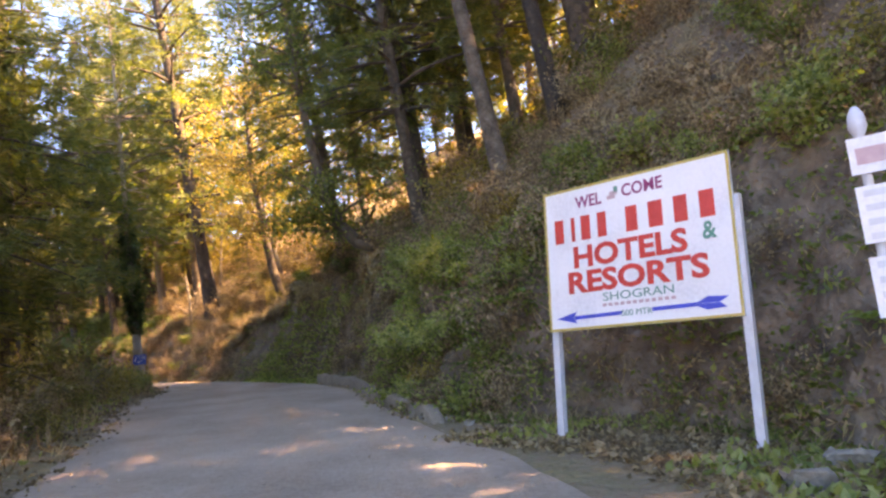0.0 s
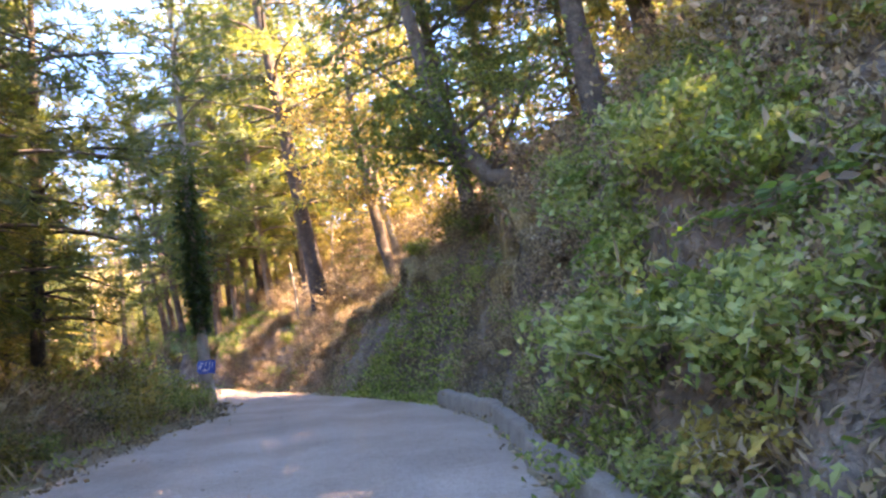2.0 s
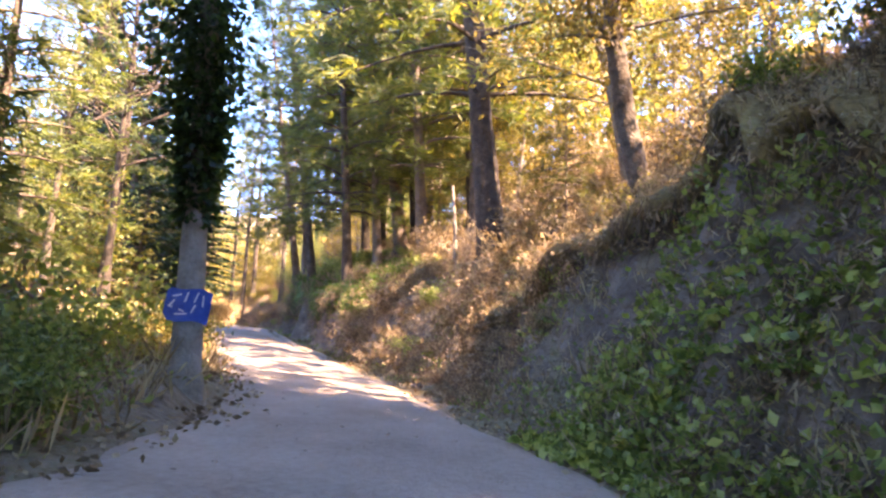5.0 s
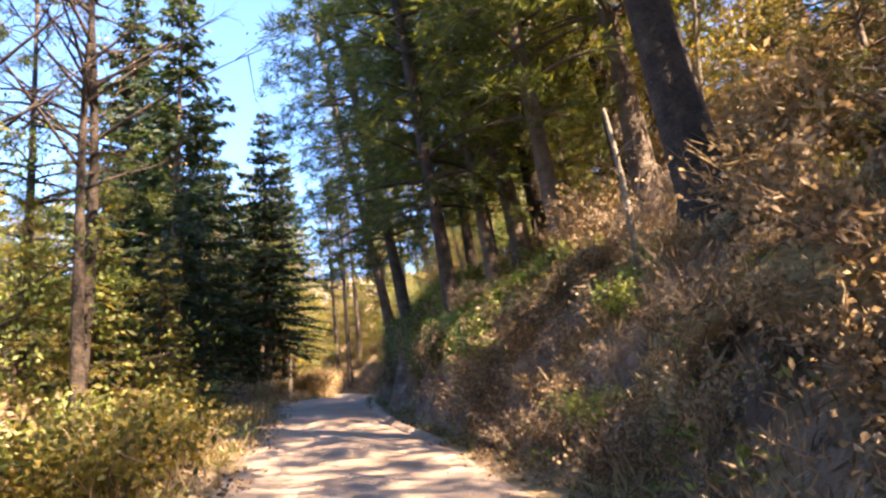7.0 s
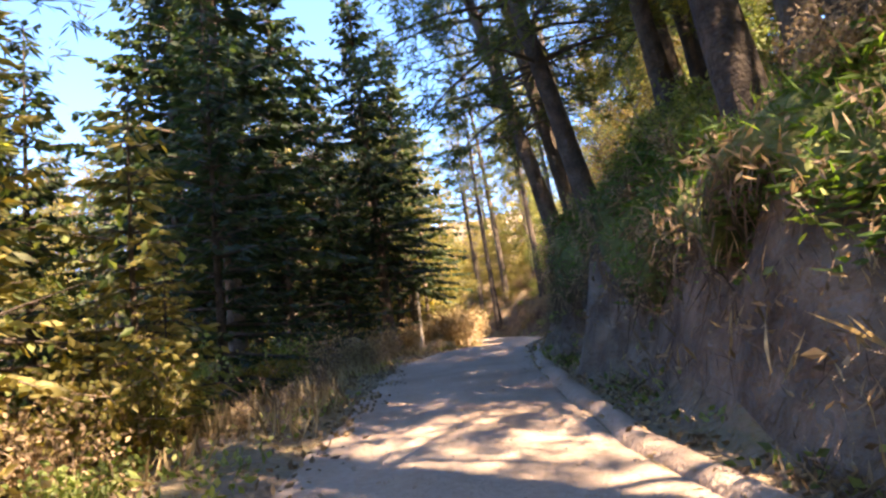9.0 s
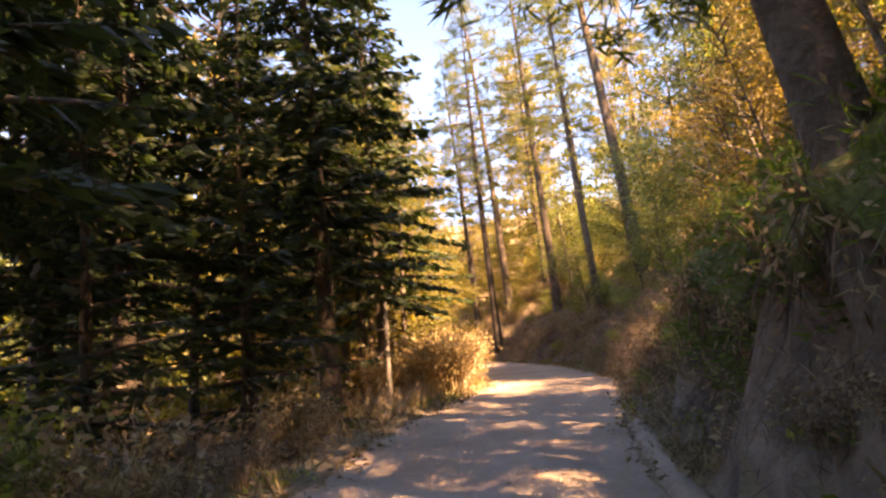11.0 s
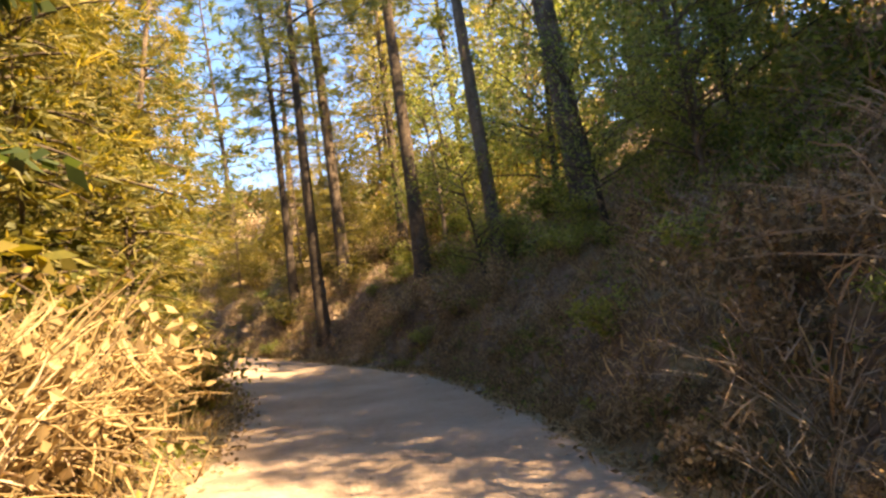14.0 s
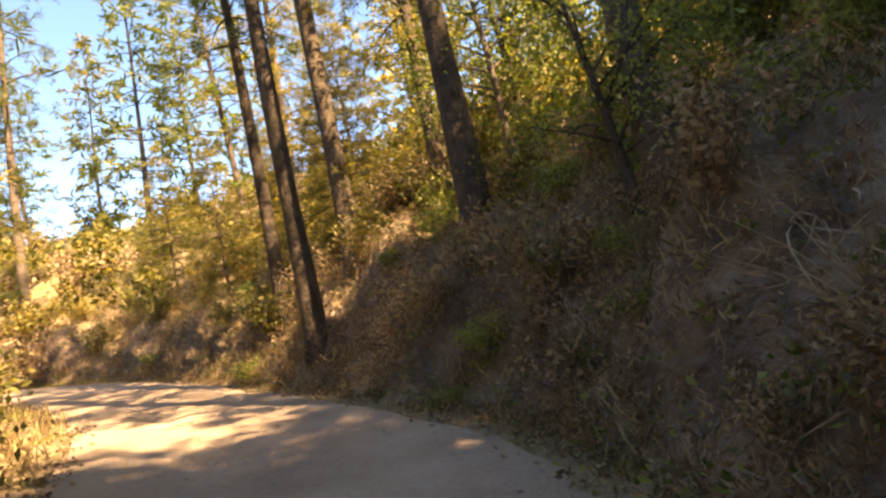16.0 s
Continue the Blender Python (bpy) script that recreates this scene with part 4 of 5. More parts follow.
# stretch from, to, across from, to, how many, kinds, smallest, largest
ZONES = [
    # bank foot and face, early stretch: mixed green and brown
    (6, 25, 0.1, 3.0, 105, (GREENB, BROWNB, GREENB, FERN_A, SCRUB, BROWNB), 0.5, 1.1), (2, 26, 2.0, 6.5, 110, (BROWNB, BROWNB, YELLOWB, GREENB, SCRUB, OLIVE), 0.5, 1.1),
    (22, 26.5, 0.0, 0.9, 26, (GREENB, FERN_A, YELLOWB, BROWNB), 0.3, 0.55), (0, 6, 0.0, 1.2, 10, (GREENB, FERN_A, BROWNB), 0.3, 0.55),
    # low brown bank
    (30, 42, 0.1, 2.4, 45, (BROWNB, SCRUB, BROWNB, GREENB, BARETWIG), 0.5, 0.95), (28, 42.5, 2.4, 8.0, 62, (BROWNB, BROWNB, SCRUB, STALKS, YELLOWB, BARETWIG), 0.6, 1.1),
    # cut with green overhang
    (43, 60, 0.9, 2.6, 75, (FERN_A, GREENB, FERN_A), 0.6, 1.0), (43, 62, 0.9, 6.0, 70, (FERN_A, GREENB, FERN_A, BROWNB), 0.6, 1.0), (44, 60, 0.1, 0.9, 16, (BROWNB, BARETWIG), 0.4, 0.7),
    # grey-brown scrub bank
    (58, 84, 0.1, 3.0, 80, (SCRUB, BARETWIG, BROWNB, GREENB), 0.5, 0.9), (60, 90, 2.2, 7.5, 110, (SCRUB, GREENB, GREENT, BARETWIG, GREENT), 0.6, 1.1),
    (82, 106, 0.2, 3.0, 55, (BROWNB, SCRUB, OLIVE, GREENB), 0.5, 0.95), (86, 112, 2.5, 8.0, 60, (OLIVE, YELLOWB, OLIVE, SCRUB), 0.7, 1.2),
    # open wood above
    (0, 60, 7.0, 16.0, 75, (YELLOWB, SCRUB_F, OLIVE_F, OLIVE_F), 0.9, 1.7), (100, 150, 0.3, 14.0, 90, (OLIVE_F, OLIVE_F, SCRUB_F), 0.9, 1.7), (60, 115, 7.0, 16.0, 60, (OLIVE_F, OLIVE_F, SCRUB_F, YELLOWB), 0.9, 1.7),
    # on the steep face itself
    (10, 27, -0.05, 1.1, 85, (BROWNB, GREENB, FERN_A, BROWNB, SCRUB), 0.3, 0.7), (30, 46, 0.0, 1.5, 40, (BROWNB, SCRUB, BARETWIG), 0.35, 0.7), (60, 86, 0.0, 1.3, 60, (BARETWIG, BROWNB, GREENB), 0.3, 0.6),
    (18, 27, -0.05, 1.8, 50, (BROWNB, SCRUB, GREENB, BROWNB), 0.35, 0.75), (28, 42, 0.1, 3.0, 45, (BROWNB, SCRUB, STALKS, BROWNB), 0.3, 0.6),
    (4, 24, 3.0, 9.0, 75, (BROWNB, SCRUB, YELLOWB, BROWNB, GREENB), 0.6, 1.1), (88, 125, 6.0, 30.0, 130, (OLIVE_F, OLIVE_F, SCRUB_F), 1.0, 2.0),
    # sunlit twigs under the pines
    (31, 42.5, 3.2, 9.0, 65, (BARETWIG, STALKS, BARETWIG, SCRUB), 0.9, 1.5),
    # along the crest of the cut
    (24, 36, 2.3, 4.8, 50, (OLIVE, YELLOWB, BROWNB, STALKS), 0.4, 0.8),
]
for s0, s1, u0, u1, count, kinds, small, large in ZONES:
    for _ in range(count):
        s = grow.uniform(s0, s1)
        u = float(plan(s, 3)) + grow.uniform(u0, u1)
        kind = grow.choice(kinds)
        if 2 < s < 9.5 and u < 4.2 or 21.5 < s < 27.5 and u < plan(s, 3) + 1.3 and kind is not FERN_A:
            continue
        stand(kind, s, u, grow.uniform(small, large), grow.uniform(0, 360), (grow.uniform(0, 14), grow.uniform(-6, 6)))
LEFT_ZONES = [
    (4, 27, 0.4, 2.2, 44, (BROWNB, SCRUB, GREENB, OLIVE), 0.45, 0.8), (3, 31, 1.6, 7.0, 105, (SCRUB, BARETWIG, BARETWIG, OLIVE, GREENT), 0.7, 1.4),
    (8, 26, 0.8, 3.5, 55, (BARETWIG, BARETWIG, BROWNB, STALKS), 0.7, 1.2),
    (25, 34, 0.5, 1.5, 8, (GREENB, YELLOWB, BROWNB), 0.4, 0.7), (24, 40, 1.6, 6.0, 46, (SCRUB, BARETWIG, GREENT, SCRUB, YELLOWB), 0.8, 1.4),
    (36, 46, 0.5, 1.8, 14, (GREENB, YELLOWB, OLIVE), 0.6, 0.9), (40, 60, 1.5, 6.0, 40, (OLIVE, GREENT, SCRUB), 0.7, 1.2),
    (46, 62, 0.5, 1.4, 22, (BARETWIG, BROWNB, STALKS), 0.5, 0.8), (58, 68, 1.6, 5.0, 18, (BARETWIG, BARETWIG), 0.7, 1.0),
    (67.5, 74.0, 0.4, 2.4, 40, (STALKS, STALKS, STALKS, BARETWIG), 1.0, 1.4), (60, 67, 0.4, 1.4, 8, (BARETWIG, BROWNB), 0.4, 0.6), (74, 84, 0.6, 3.0, 26, (STALKS, BARETWIG, STALKS, OLIVE), 0.8, 1.15), (76, 92, 1.6, 5.5, 36, (OLIVE, STALKS, OLIVE), 0.8, 1.2),
    (88, 112, 1.0, 6.0, 45, (OLIVE, OLIVE, SCRUB, YELLOWB), 0.8, 1.5), (92, 140, 2.0, 9.0, 70, (OLIVE_F, OLIVE_F, SCRUB_F), 0.8, 1.5), (10, 110, 7.0, 18.0, 70, (SCRUB_F, OLIVE_F, OLIVE_F), 0.9, 1.7),
]
for s0, s1, d0, d1, count, kinds, small, large in LEFT_ZONES:
    for _ in range(count):
        s = grow.uniform(s0, s1)
        u = float(plan(s, 2)) - grow.uniform(d0, d1)
        if 25.5 < s < 30.2 and u > -3.8:
            continue
        stand(grow.choice(kinds), s, u, grow.uniform(small, large), grow.uniform(0, 360), (grow.uniform(-8, 8), grow.uniform(-6, 6)))


for k in range(26):
    s = grow.uniform(9.8, 16.5)
    stand(FERN_A if k % 2 else GREENB, s, float(plan(s, 3)) + grow.uniform(0.15, 1.1), grow.uniform(0.8, 1.3), grow.uniform(0, 360), (grow.uniform(8, 25), 0))
for k in range(25):
    s = grow.uniform(9.4, 15.0)
    stand(YBRAMBLE if k % 6 == 0 else BRAMBLE, s, float(plan(s, 3)) + grow.uniform(0.1, 2.0), grow.uniform(0.55, 1.0), grow.uniform(0, 360), (grow.uniform(15, 40), 0))
for k in range(16):
    s = grow.uniform(14.6, 21)
    stand(BRAMBLE if k % 3 else YBRAMBLE, s, float(plan(s, 3)) + grow.uniform(-0.1, 0.5), grow.uniform(0.35, 0.6), grow.uniform(0, 360), (grow.uniform(10, 30), 0))
for k in range(16):
    s = grow.uniform(65, 75)
    stand(BARETWIG, s, float(plan(s, 3)) + grow.uniform(0.5, 2.2), grow.uniform(0.8, 1.25), grow.uniform(0, 360), (grow.uniform(10, 40), 0))
for s, u, scale in ((25.3, -2.3, 0.5), (25.8, -2.6, 0.55), (24.7, -2.7, 0.5), (26.3, -2.8, 0.6), (26.6, -3.3, 0.8), (25.2, -3.3, 0.7), (24.0, -3.2, 0.55)):
    stand(GREENT, s, u, scale, s * 70)
for s, u, scale in ((38.6, -3.0, 1.35), (37.6, -3.3, 1.3), (39.6, -3.5, 1.1), (36.8, -2.8, 0.9), (37.3, -2.7, 1.0), (38.1, -2.7, 1.1), (36.9, -3.5, 1.2)):
    stand(YELLOWB, s, u, scale, s * 50)


# ---- loose cover that nobody could count ----
def cover(name, label, mat, seed, clumps, per, s_range, d_range, side, length, width, rise, patch=None):
    rng = np.random.default_rng(seed)
    q = Quads()
    base, way = [], []
    for _ in range(clumps):
        s = rng.uniform(*s_range)
        d = d_range[0] + (d_range[1] - d_range[0]) * rng.random() ** 1.5
        u = float(plan(s, 3)) + d if side > 0 else float(plan(s, 2)) - d
        x, y = spot(s, u)
        if patch is not None and rough(x, y, 0.35, patch) < rng.uniform(-0.25, 0.35):
            continue
        z = height(s, u)
        for _ in range(per):
            base.append((x + rng.normal() * 0.14, y + rng.normal() * 0.14, z + rng.uniform(-0.02, 0.06)))
            way.append((rng.normal(), rng.normal(), rise * rng.uniform(0.3, 1.6)))
    n = len(base)
    blades(q, np.array(base), np.array(way), length * rng.uniform(0.5, 1.4, n), width, rng, 0.06)
    tagged(new(name, q.mesh(name, mat)), label, "undergrowth", kind="stuff")


cover("leaf_litter", "brown fallen leaves strewn over the bank", BROWN_LEAF, 51, 9000, 8, (-6, 125), (-0.4, 9.0), 1, 0.075, 0.045, 0.25)
cover("leaf_litter", "orange-brown fallen leaves on the verge", BROWN_LEAF, 52, 5000, 7, (-6, 112), (-0.3, 7.0), -1, 0.085, 0.055, 0.25)
cover("weeds", "low green weeds and ivy on the bank", GREEN_LEAF, 53, 3800, 9, (2, 62), (-0.1, 3.6), 1, 0.09, 0.055, 0.9, 21.0)
cover("dry_grass", "withered straw-coloured grass on the slope", STRAW, 54, 5500, 6, (4, 130), (0.2, 14.0), 1, 0.34, 0.028, 2.2, 22.0)
cover("dry_grass", "withered grass along the downhill edge", STRAW, 55, 3000, 7, (2, 112), (0.1, 6.0), -1, 0.36, 0.028, 2.2, 23.0)
cover("dead_weeds", "dead brown weeds matting the bank", BROWN_LEAF, 56, 3600, 9, (2, 43), (0.0, 6.0), 1, 0.14, 0.022, 1.2)
cover("dead_weeds", "dead weeds above the bare cut", BROWN_LEAF, 70, 1400, 9, (43, 60), (1.2, 6.0), 1, 0.14, 0.022, 1.2)
cover("dead_weeds", "dead weeds matting the shaded bank", BROWN_LEAF, 71, 4200, 9, (60, 112), (0.0, 6.0), 1, 0.14, 0.022, 1.2)
cover("weeds", "low green weeds along the downhill edge", GREEN_LEAF, 57, 2200, 9, (6, 110), (0.2, 5.0), -1, 0.10, 0.055, 0.9, 24.0)
cover("weeds", "carpet of small green weeds on the steep bank", GREEN_LEAF, 59, 6000, 11, (2, 15), (-0.1, 4.0), 1, 0.085, 0.05, 0.6, 25.0)
cover("dead_weeds", "carpet of withered brown bracken on the steep bank", BROWN_LEAF, 60, 8000, 11, (24, 43), (-0.1, 5.5), 1, 0.10, 0.026, 0.8, 28.0)
cover("dead_weeds", "thick withered growth covering the steep bank", BROWN_LEAF, 64, 6000, 12, (7, 25), (-0.1, 5.0), 1, 0.10, 0.028, 0.8)
cover("dead_weeds", "grey-brown withered bracken on the shaded bank", BROWN_LEAF, 61, 11000, 12, (56, 104), (-0.1, 5.0), 1, 0.10, 0.022, 0.9)
cover("dry_grass", "thin straw grass on the shaded bank", STRAW, 62, 2600, 7, (0, 112), (0.0, 5.0), 1, 0.22, 0.022, 1.6, 26.0)
cover("weeds", "scattered green weeds on the shaded bank", GREEN_LEAF, 63, 3000, 10, (60, 108), (-0.1, 5.0), 1, 0.085, 0.05, 0.6, 27.0)
cover("weeds", "green weeds on the verge below the notice board", GREEN_LEAF, 65, 1300, 9, (1, 8.2), (-1.4, 0.3), 1, 0.10, 0.07, 0.8, 31.0)
cover("leaf_litter", "brown leaves and dead stalks on the verge", BROWN_LEAF, 66, 1500, 9, (0, 8.6), (-1.6, 0.3), 1, 0.085, 0.05, 0.4)
cover("weeds", "yellow-green carpet of weeds at the foot of the bank", LIME_LEAF, 67, 1700, 10, (21.5, 27.0), (-0.3, 1.2), 1, 0.09, 0.075, 0.7)
cover("leaf_litter", "fallen leaves and dead growth under the downhill trees", BROWN_LEAF, 72, 9000, 6, (-8, 125), (5.0, 34.0), -1, 0.24, 0.10, 0.5)
cover("dry_grass", "tufts of withered grass under the downhill trees", STRAW, 73, 3500, 7, (-6, 125), (5.0, 30.0), -1, 0.45, 0.04, 2.0, 29.0)
cover("leaf_litter", "brown leaves and dead bracken on the upper slope", BROWN_LEAF, 74, 5000, 10, (-2, 28), (1.5, 11.0), 1, 0.12, 0.05, 0.7)
cover("hanging_roots", "thin roots and dead grass hanging down the cut", ROOTS, 68, 4200, 7, (8, 60), (0.1, 2.6), 1, 0.34, 0.008, -1.6)
cover("hanging_roots", "dry stalks matted on the shaded bank", ROOTS, 69, 3200, 7, (58, 92), (0.0, 3.0), 1, 0.36, 0.009, -1.0)
cover("moss_ferns", "mossy green growth hanging over the cut", FERN, 58, 5200, 10, (42, 60), (0.55, 3.0), 1, 0.15, 0.04, 0.1)


# ---- kerbs: weathered cement blocks along the foot of the bank ----
def stone_mesh(seed, sx, sy, sz, jag=0.07):
    rng = np.random.default_rng(seed)
    bm = bmesh.new()
    bmesh.ops.create_cube(bm, size=1.0)
    bmesh.ops.bevel(bm, geom=list(bm.edges), offset=0.14, segments=1, affect="EDGES")
    for v in bm.verts:
        v.co = Vector((v.co.x * sx, v.co.y * sy, v.co.z * sz))
        v.co += Vector(rng.normal(size=3) * jag * min(sx, sy, sz) * 0.5)
    me = bpy.data.meshes.new("stone")
    bm.to_mesh(me)
    bm.free()
    return me


def ridge(name, label, s0, s1, u_at, wide, high, square, mat, rise=0.0, taper=0.8):
    """A low kerb of one piece, rounded off and worn."""
    across = np.linspace(-1, 1, 11)
    rows, s_list = [], np.arange(s0, s1, 0.2)
    for s in s_list:
        end = min(1.0, (s - s0) / taper, (s1 - s) / taper) * (1 + rise * (s - s0) / (s1 - s0))
        for a in across:
            u = u_at(s) + a * wide / 2
            x, y = spot(s, u)
            u += 0.05 * rough(x, y, 1.3, 17.0)
            x, y = spot(s, u)
            worn = 1 + 0.16 * rough(x, y, 1.1, 16.0) + 0.12 * rough(x, y, 4.0, 18.0)
            z = float(np.interp(s, DS, LINE[:, 2])) - 0.04 + (high * worn * end + 0.05) * (1 - abs(a) ** square) - (0.05 if abs(a) == 1 else 0)
            rows.append((x, y, z))
    n, m = len(s_list), len(across)
    i, j = np.meshgrid(np.arange(n - 1), np.arange(m - 1), indexing="ij")
    q = Quads()
    q.add(rows, np.stack([i * m + j, i * m + j + 1, (i + 1) * m + j + 1, (i + 1) * m + j], -1).reshape(-1, 4))
    tagged(new(name, q.mesh(name, mat, True)), label, "kerb", kind="structure")


ridge("kerb_1", "low weathered cement kerb at the foot of the bank", 10.0, 21.8, lambda s: float(plan(s, 1)) + 0.10, 0.27, 0.20, 8, CEMENT, 0.45, 0.25)
ridge("kerb_2", "low smooth ridge of earth beside the rutted track", 41.0, 60.0, lambda s: float(plan(s, 1)) + 0.08, 0.34, 0.07, 2.2, DUST)


# ---- turf that overhangs the cut ----
def turf_lip(label, s0, s1, mat, seed, reach, thick, drop):
    """A sagging mat of turf along the crest of the cut: it springs from the slope, sticks out over the face and breaks off raggedly."""
    s_list = np.arange(s0, s1, 0.16)
    rows = []
    for s in s_list:
        foot, wide = float(plan(s, 3)), float(plan(s, 5))
        root = foot + wide * 1.25
        out = reach * (0.75 + 0.55 * rough(s, seed, 0.55, 50.0) + 0.45 * rough(s, seed, 2.1, 51.0)) * min(1.0, (s - s0) / 1.2, (s1 - s) / 1.2)
        out = max(0.03, out)
        edge = foot + wide * 0.72 - out
        z_edge = height(s, foot + wide * 0.85) + 0.05 - drop * (0.6 + 0.6 * rough(s, seed, 1.3, 52.0))
        z_root = height(s, root)
        t = thick * (1 + 0.5 * rough(s, seed, 1.7, 53.0))
        for u, z in ((root + 0.5, height(s, root + 0.5) - 0.1), (root, z_root + 0.05), ((root * 0.6 + edge * 0.4), z_root * 0.55 + z_edge * 0.45 + 0.10), (edge + 0.14, z_edge + 0.05),
                     (edge, z_edge - 0.4 * t), (edge + 0.08, z_edge - t), (edge + 0.3, z_edge - 0.8 * t), (root, z_root - 0.5)):
            x, y = spot(s, u)
            rows.append((x + 0.05 * rough(s, u, 4.0, 54.0), y, z + 0.05 * rough(s, u, 3.0, 55.0)))
    n, m = len(s_list), 8
    i, j = np.meshgrid(np.arange(n - 1), np.arange(m - 1), indexing="ij")
    q = Quads()
    q.add(rows, np.stack([i * m + j, i * m + j + 1, (i + 1) * m + j + 1, (i + 1) * m + j], -1).reshape(-1, 4))
    lip = tagged(new("turf", q.mesh("turf", mat, True)), label, "turf", kind="structure")
    # roots and dead grass that hang from the broken edge
    rng = np.random.default_rng(seed)
    base = np.array(rows).reshape(n, m, 3)[:, 4:6].reshape(-1, 3)
    pick = base[rng.integers(0, len(base), int((s1 - s0) * 70))] + rng.normal(size=(int((s1 - s0) * 70), 3)) * 0.06
    fringe = Quads()
    blades(fringe, pick, rng.normal(size=(len(pick), 3)) * 0.35 + (0, 0, -1), rng.uniform(0.15, 0.65, len(pick)), 0.016, rng)
    tagged(part("root_fringe", fringe, ROOTS, lip, "thin dead roots hanging from the torn turf"), kind="stuff")
    top = np.array(rows).reshape(n, m, 3)[:, 1:4].reshape(-1, 3)
    count = int((s1 - s0) * 420)
    pick = top[rng.integers(0, len(top), count)] + rng.normal(size=(count, 3)) * (0.18, 0.18, 0.03)
    tufts = Quads()
    blades(tufts, pick, rng.normal(size=(count, 3)) * 0.8 + (0, 0, 0.6), rng.uniform(0.08, 0.24, count), 0.016, rng, 0.05)
    tagged(part("grass_tufts", tufts, STRAW if mat is TURF else FERN, lip, "short grass on the turf"), kind="stuff")
    over = np.array(rows).reshape(n, m, 3)[:, 1:6].reshape(-1, 3)
    count = int((s1 - s0) * 380)
    pick = over[rng.integers(0, len(over), count)] + rng.normal(size=(count, 3)) * (0.14, 0.14, 0.05)
    litter = Quads()
    blades(litter, pick, rng.normal(size=(count, 3)) + (0, 0, -0.3), rng.uniform(0.05, 0.16, count), 0.035, rng, 0.08)
    tagged(part("dead_leaves", litter, BROWN_LEAF, lip, "brown leaves and bracken caught on the turf"), kind="stuff")


TURF = material("dry_turf", [(0.13, 0.085, 0.04), (0.26, 0.18, 0.075), (0.38, 0.28, 0.11)], 2.2, 0.95, 0.9, 18.0, 16.0)
MOSS = material("mossy_turf", [(0.05, 0.065, 0.018), (0.10, 0.13, 0.035), (0.20, 0.19, 0.07)], 2.0, 0.95, 0.9, 18.0, 16.0)
turf_lip("torn brown turf overhanging the bank above a hollow", 17.2, 21.0, TURF, 101, 0.45, 0.22, 0.15)
turf_lip("golden dry turf sagging over the eroded bank", 24.5, 36.5, TURF, 102, 0.40, 0.24, 0.10)
turf_lip("green mossy turf hanging over the bare cut", 42.5, 59.0, MOSS, 103, 0.42, 0.24, 0.18)

# stones at the roadside
for k, (s, u, size) in enumerate([(4.6, 3.0, 0.26), (4.1, 3.5, 0.34), (5.0, 3.7, 0.24), (4.5, 4.1, 0.36), (9.6, 1.9, 0.11), (10.2, 1.8, 0.12), (33.0, 1.9, 0.18), (61.5, 1.7, 0.2), (66.0, 1.8, 0.22), (79.0, 1.6, 0.2)]):
    me = stone_mesh(70 + k, size * 1.3, size, size * 0.75, 0.35)
    me.materials.append(STONE)
    ob = tagged(new("stone", me), "rough grey stone lying at the foot of the bank", "stone", "roadside stones")
    p = place(s, u)
    ob.matrix_basis = Matrix.Translation(p + Vector((0, 0, size * 0.22))) @ Matrix.Rotation(k * 1.3, 4, "Z")


def gravel():
    rng = np.random.default_rng(77)
    q = Quads()
    for _ in range(1500):
        s = rng.uniform(-2, 100)
        lo, hi = plan(s, 2), plan(s, 1)
        e = rng.random()
        u = lo + (hi - lo) * (e if rng.random() < 0.35 else (rng.beta(0.5, 0.5)))
        x, y = spot(s, u)
        z = height(s, u) + road_lift(s, u)
        r = rng.uniform(0.008, 0.026)
        a, c = rng.random(2) * 3
        v = np.array([(-1, -1, -.4), (1, -1, -.4), (1, 1, -.4), (-1, 1, -.4), (-.6, -.6, .6), (.6, -.5, .6), (.5, .6, .7), (-.6, .6, .5)]) * r
        rot = np.array([[math.cos(a), -math.sin(a), 0], [math.sin(a), math.cos(a), 0], [0, 0, 1]])
        q.add(v @ rot.T + (x, y, z), [(0, 3, 2, 1), (4, 5, 6, 7), (0, 1, 5, 4), (1, 2, 6, 5), (2, 3, 7, 6), (3, 0, 4, 7)])
    tagged(new("gravel", q.mesh("gravel", DUST)), "small loose stones on the dusty track", "gravel", kind="stuff")


gravel()


# ---- the ivy-grown tree with a painted sheet nailed to it ----
def ivy_tree():
    rng = np.random.default_rng(81)
    root = thing("ivy_tree", "tall pale-barked tree wrapped in dark green ivy", "tree")
    t, c = conifer(82, 21, 0.20, 0.33, 3.2, 17, 5, "pine", 0.36, 0.06, 3.2, 0.4)
    part("trunk", t, PALE_BARK, root, smooth=True)
    part("crown", c, NEEDLE, root)
    q = Quads()
    n = 5500
    z = 2.3 + 7.0 * rng.beta(1.5, 2.4, n)
    a = rng.random(n) * 6.28
    r = 0.14 + np.abs(rng.normal(size=n)) * (0.07 + 0.42 * np.exp(-((z - 5.2) / 1.5) ** 2) * (0.6 + 0.4 * np.sin(3 * a + 2 * z)))
    p = np.stack([np.cos(a) * r, np.sin(a) * r, z], 1)
    way = np.stack([np.cos(a), np.sin(a), -0.8 + 0 * a], 1) + rng.normal(size=(n, 3)) * 0.5
    blades(q, p, way, 0.13 * rng.uniform(0.6, 1.3, n), 0.10, rng, 0.1)
    part("ivy", q, IVY, root, "glossy dark green ivy leaves")
    stand(root, 28.1, -1.78, 0.8, 40, (4, 0))
    return root


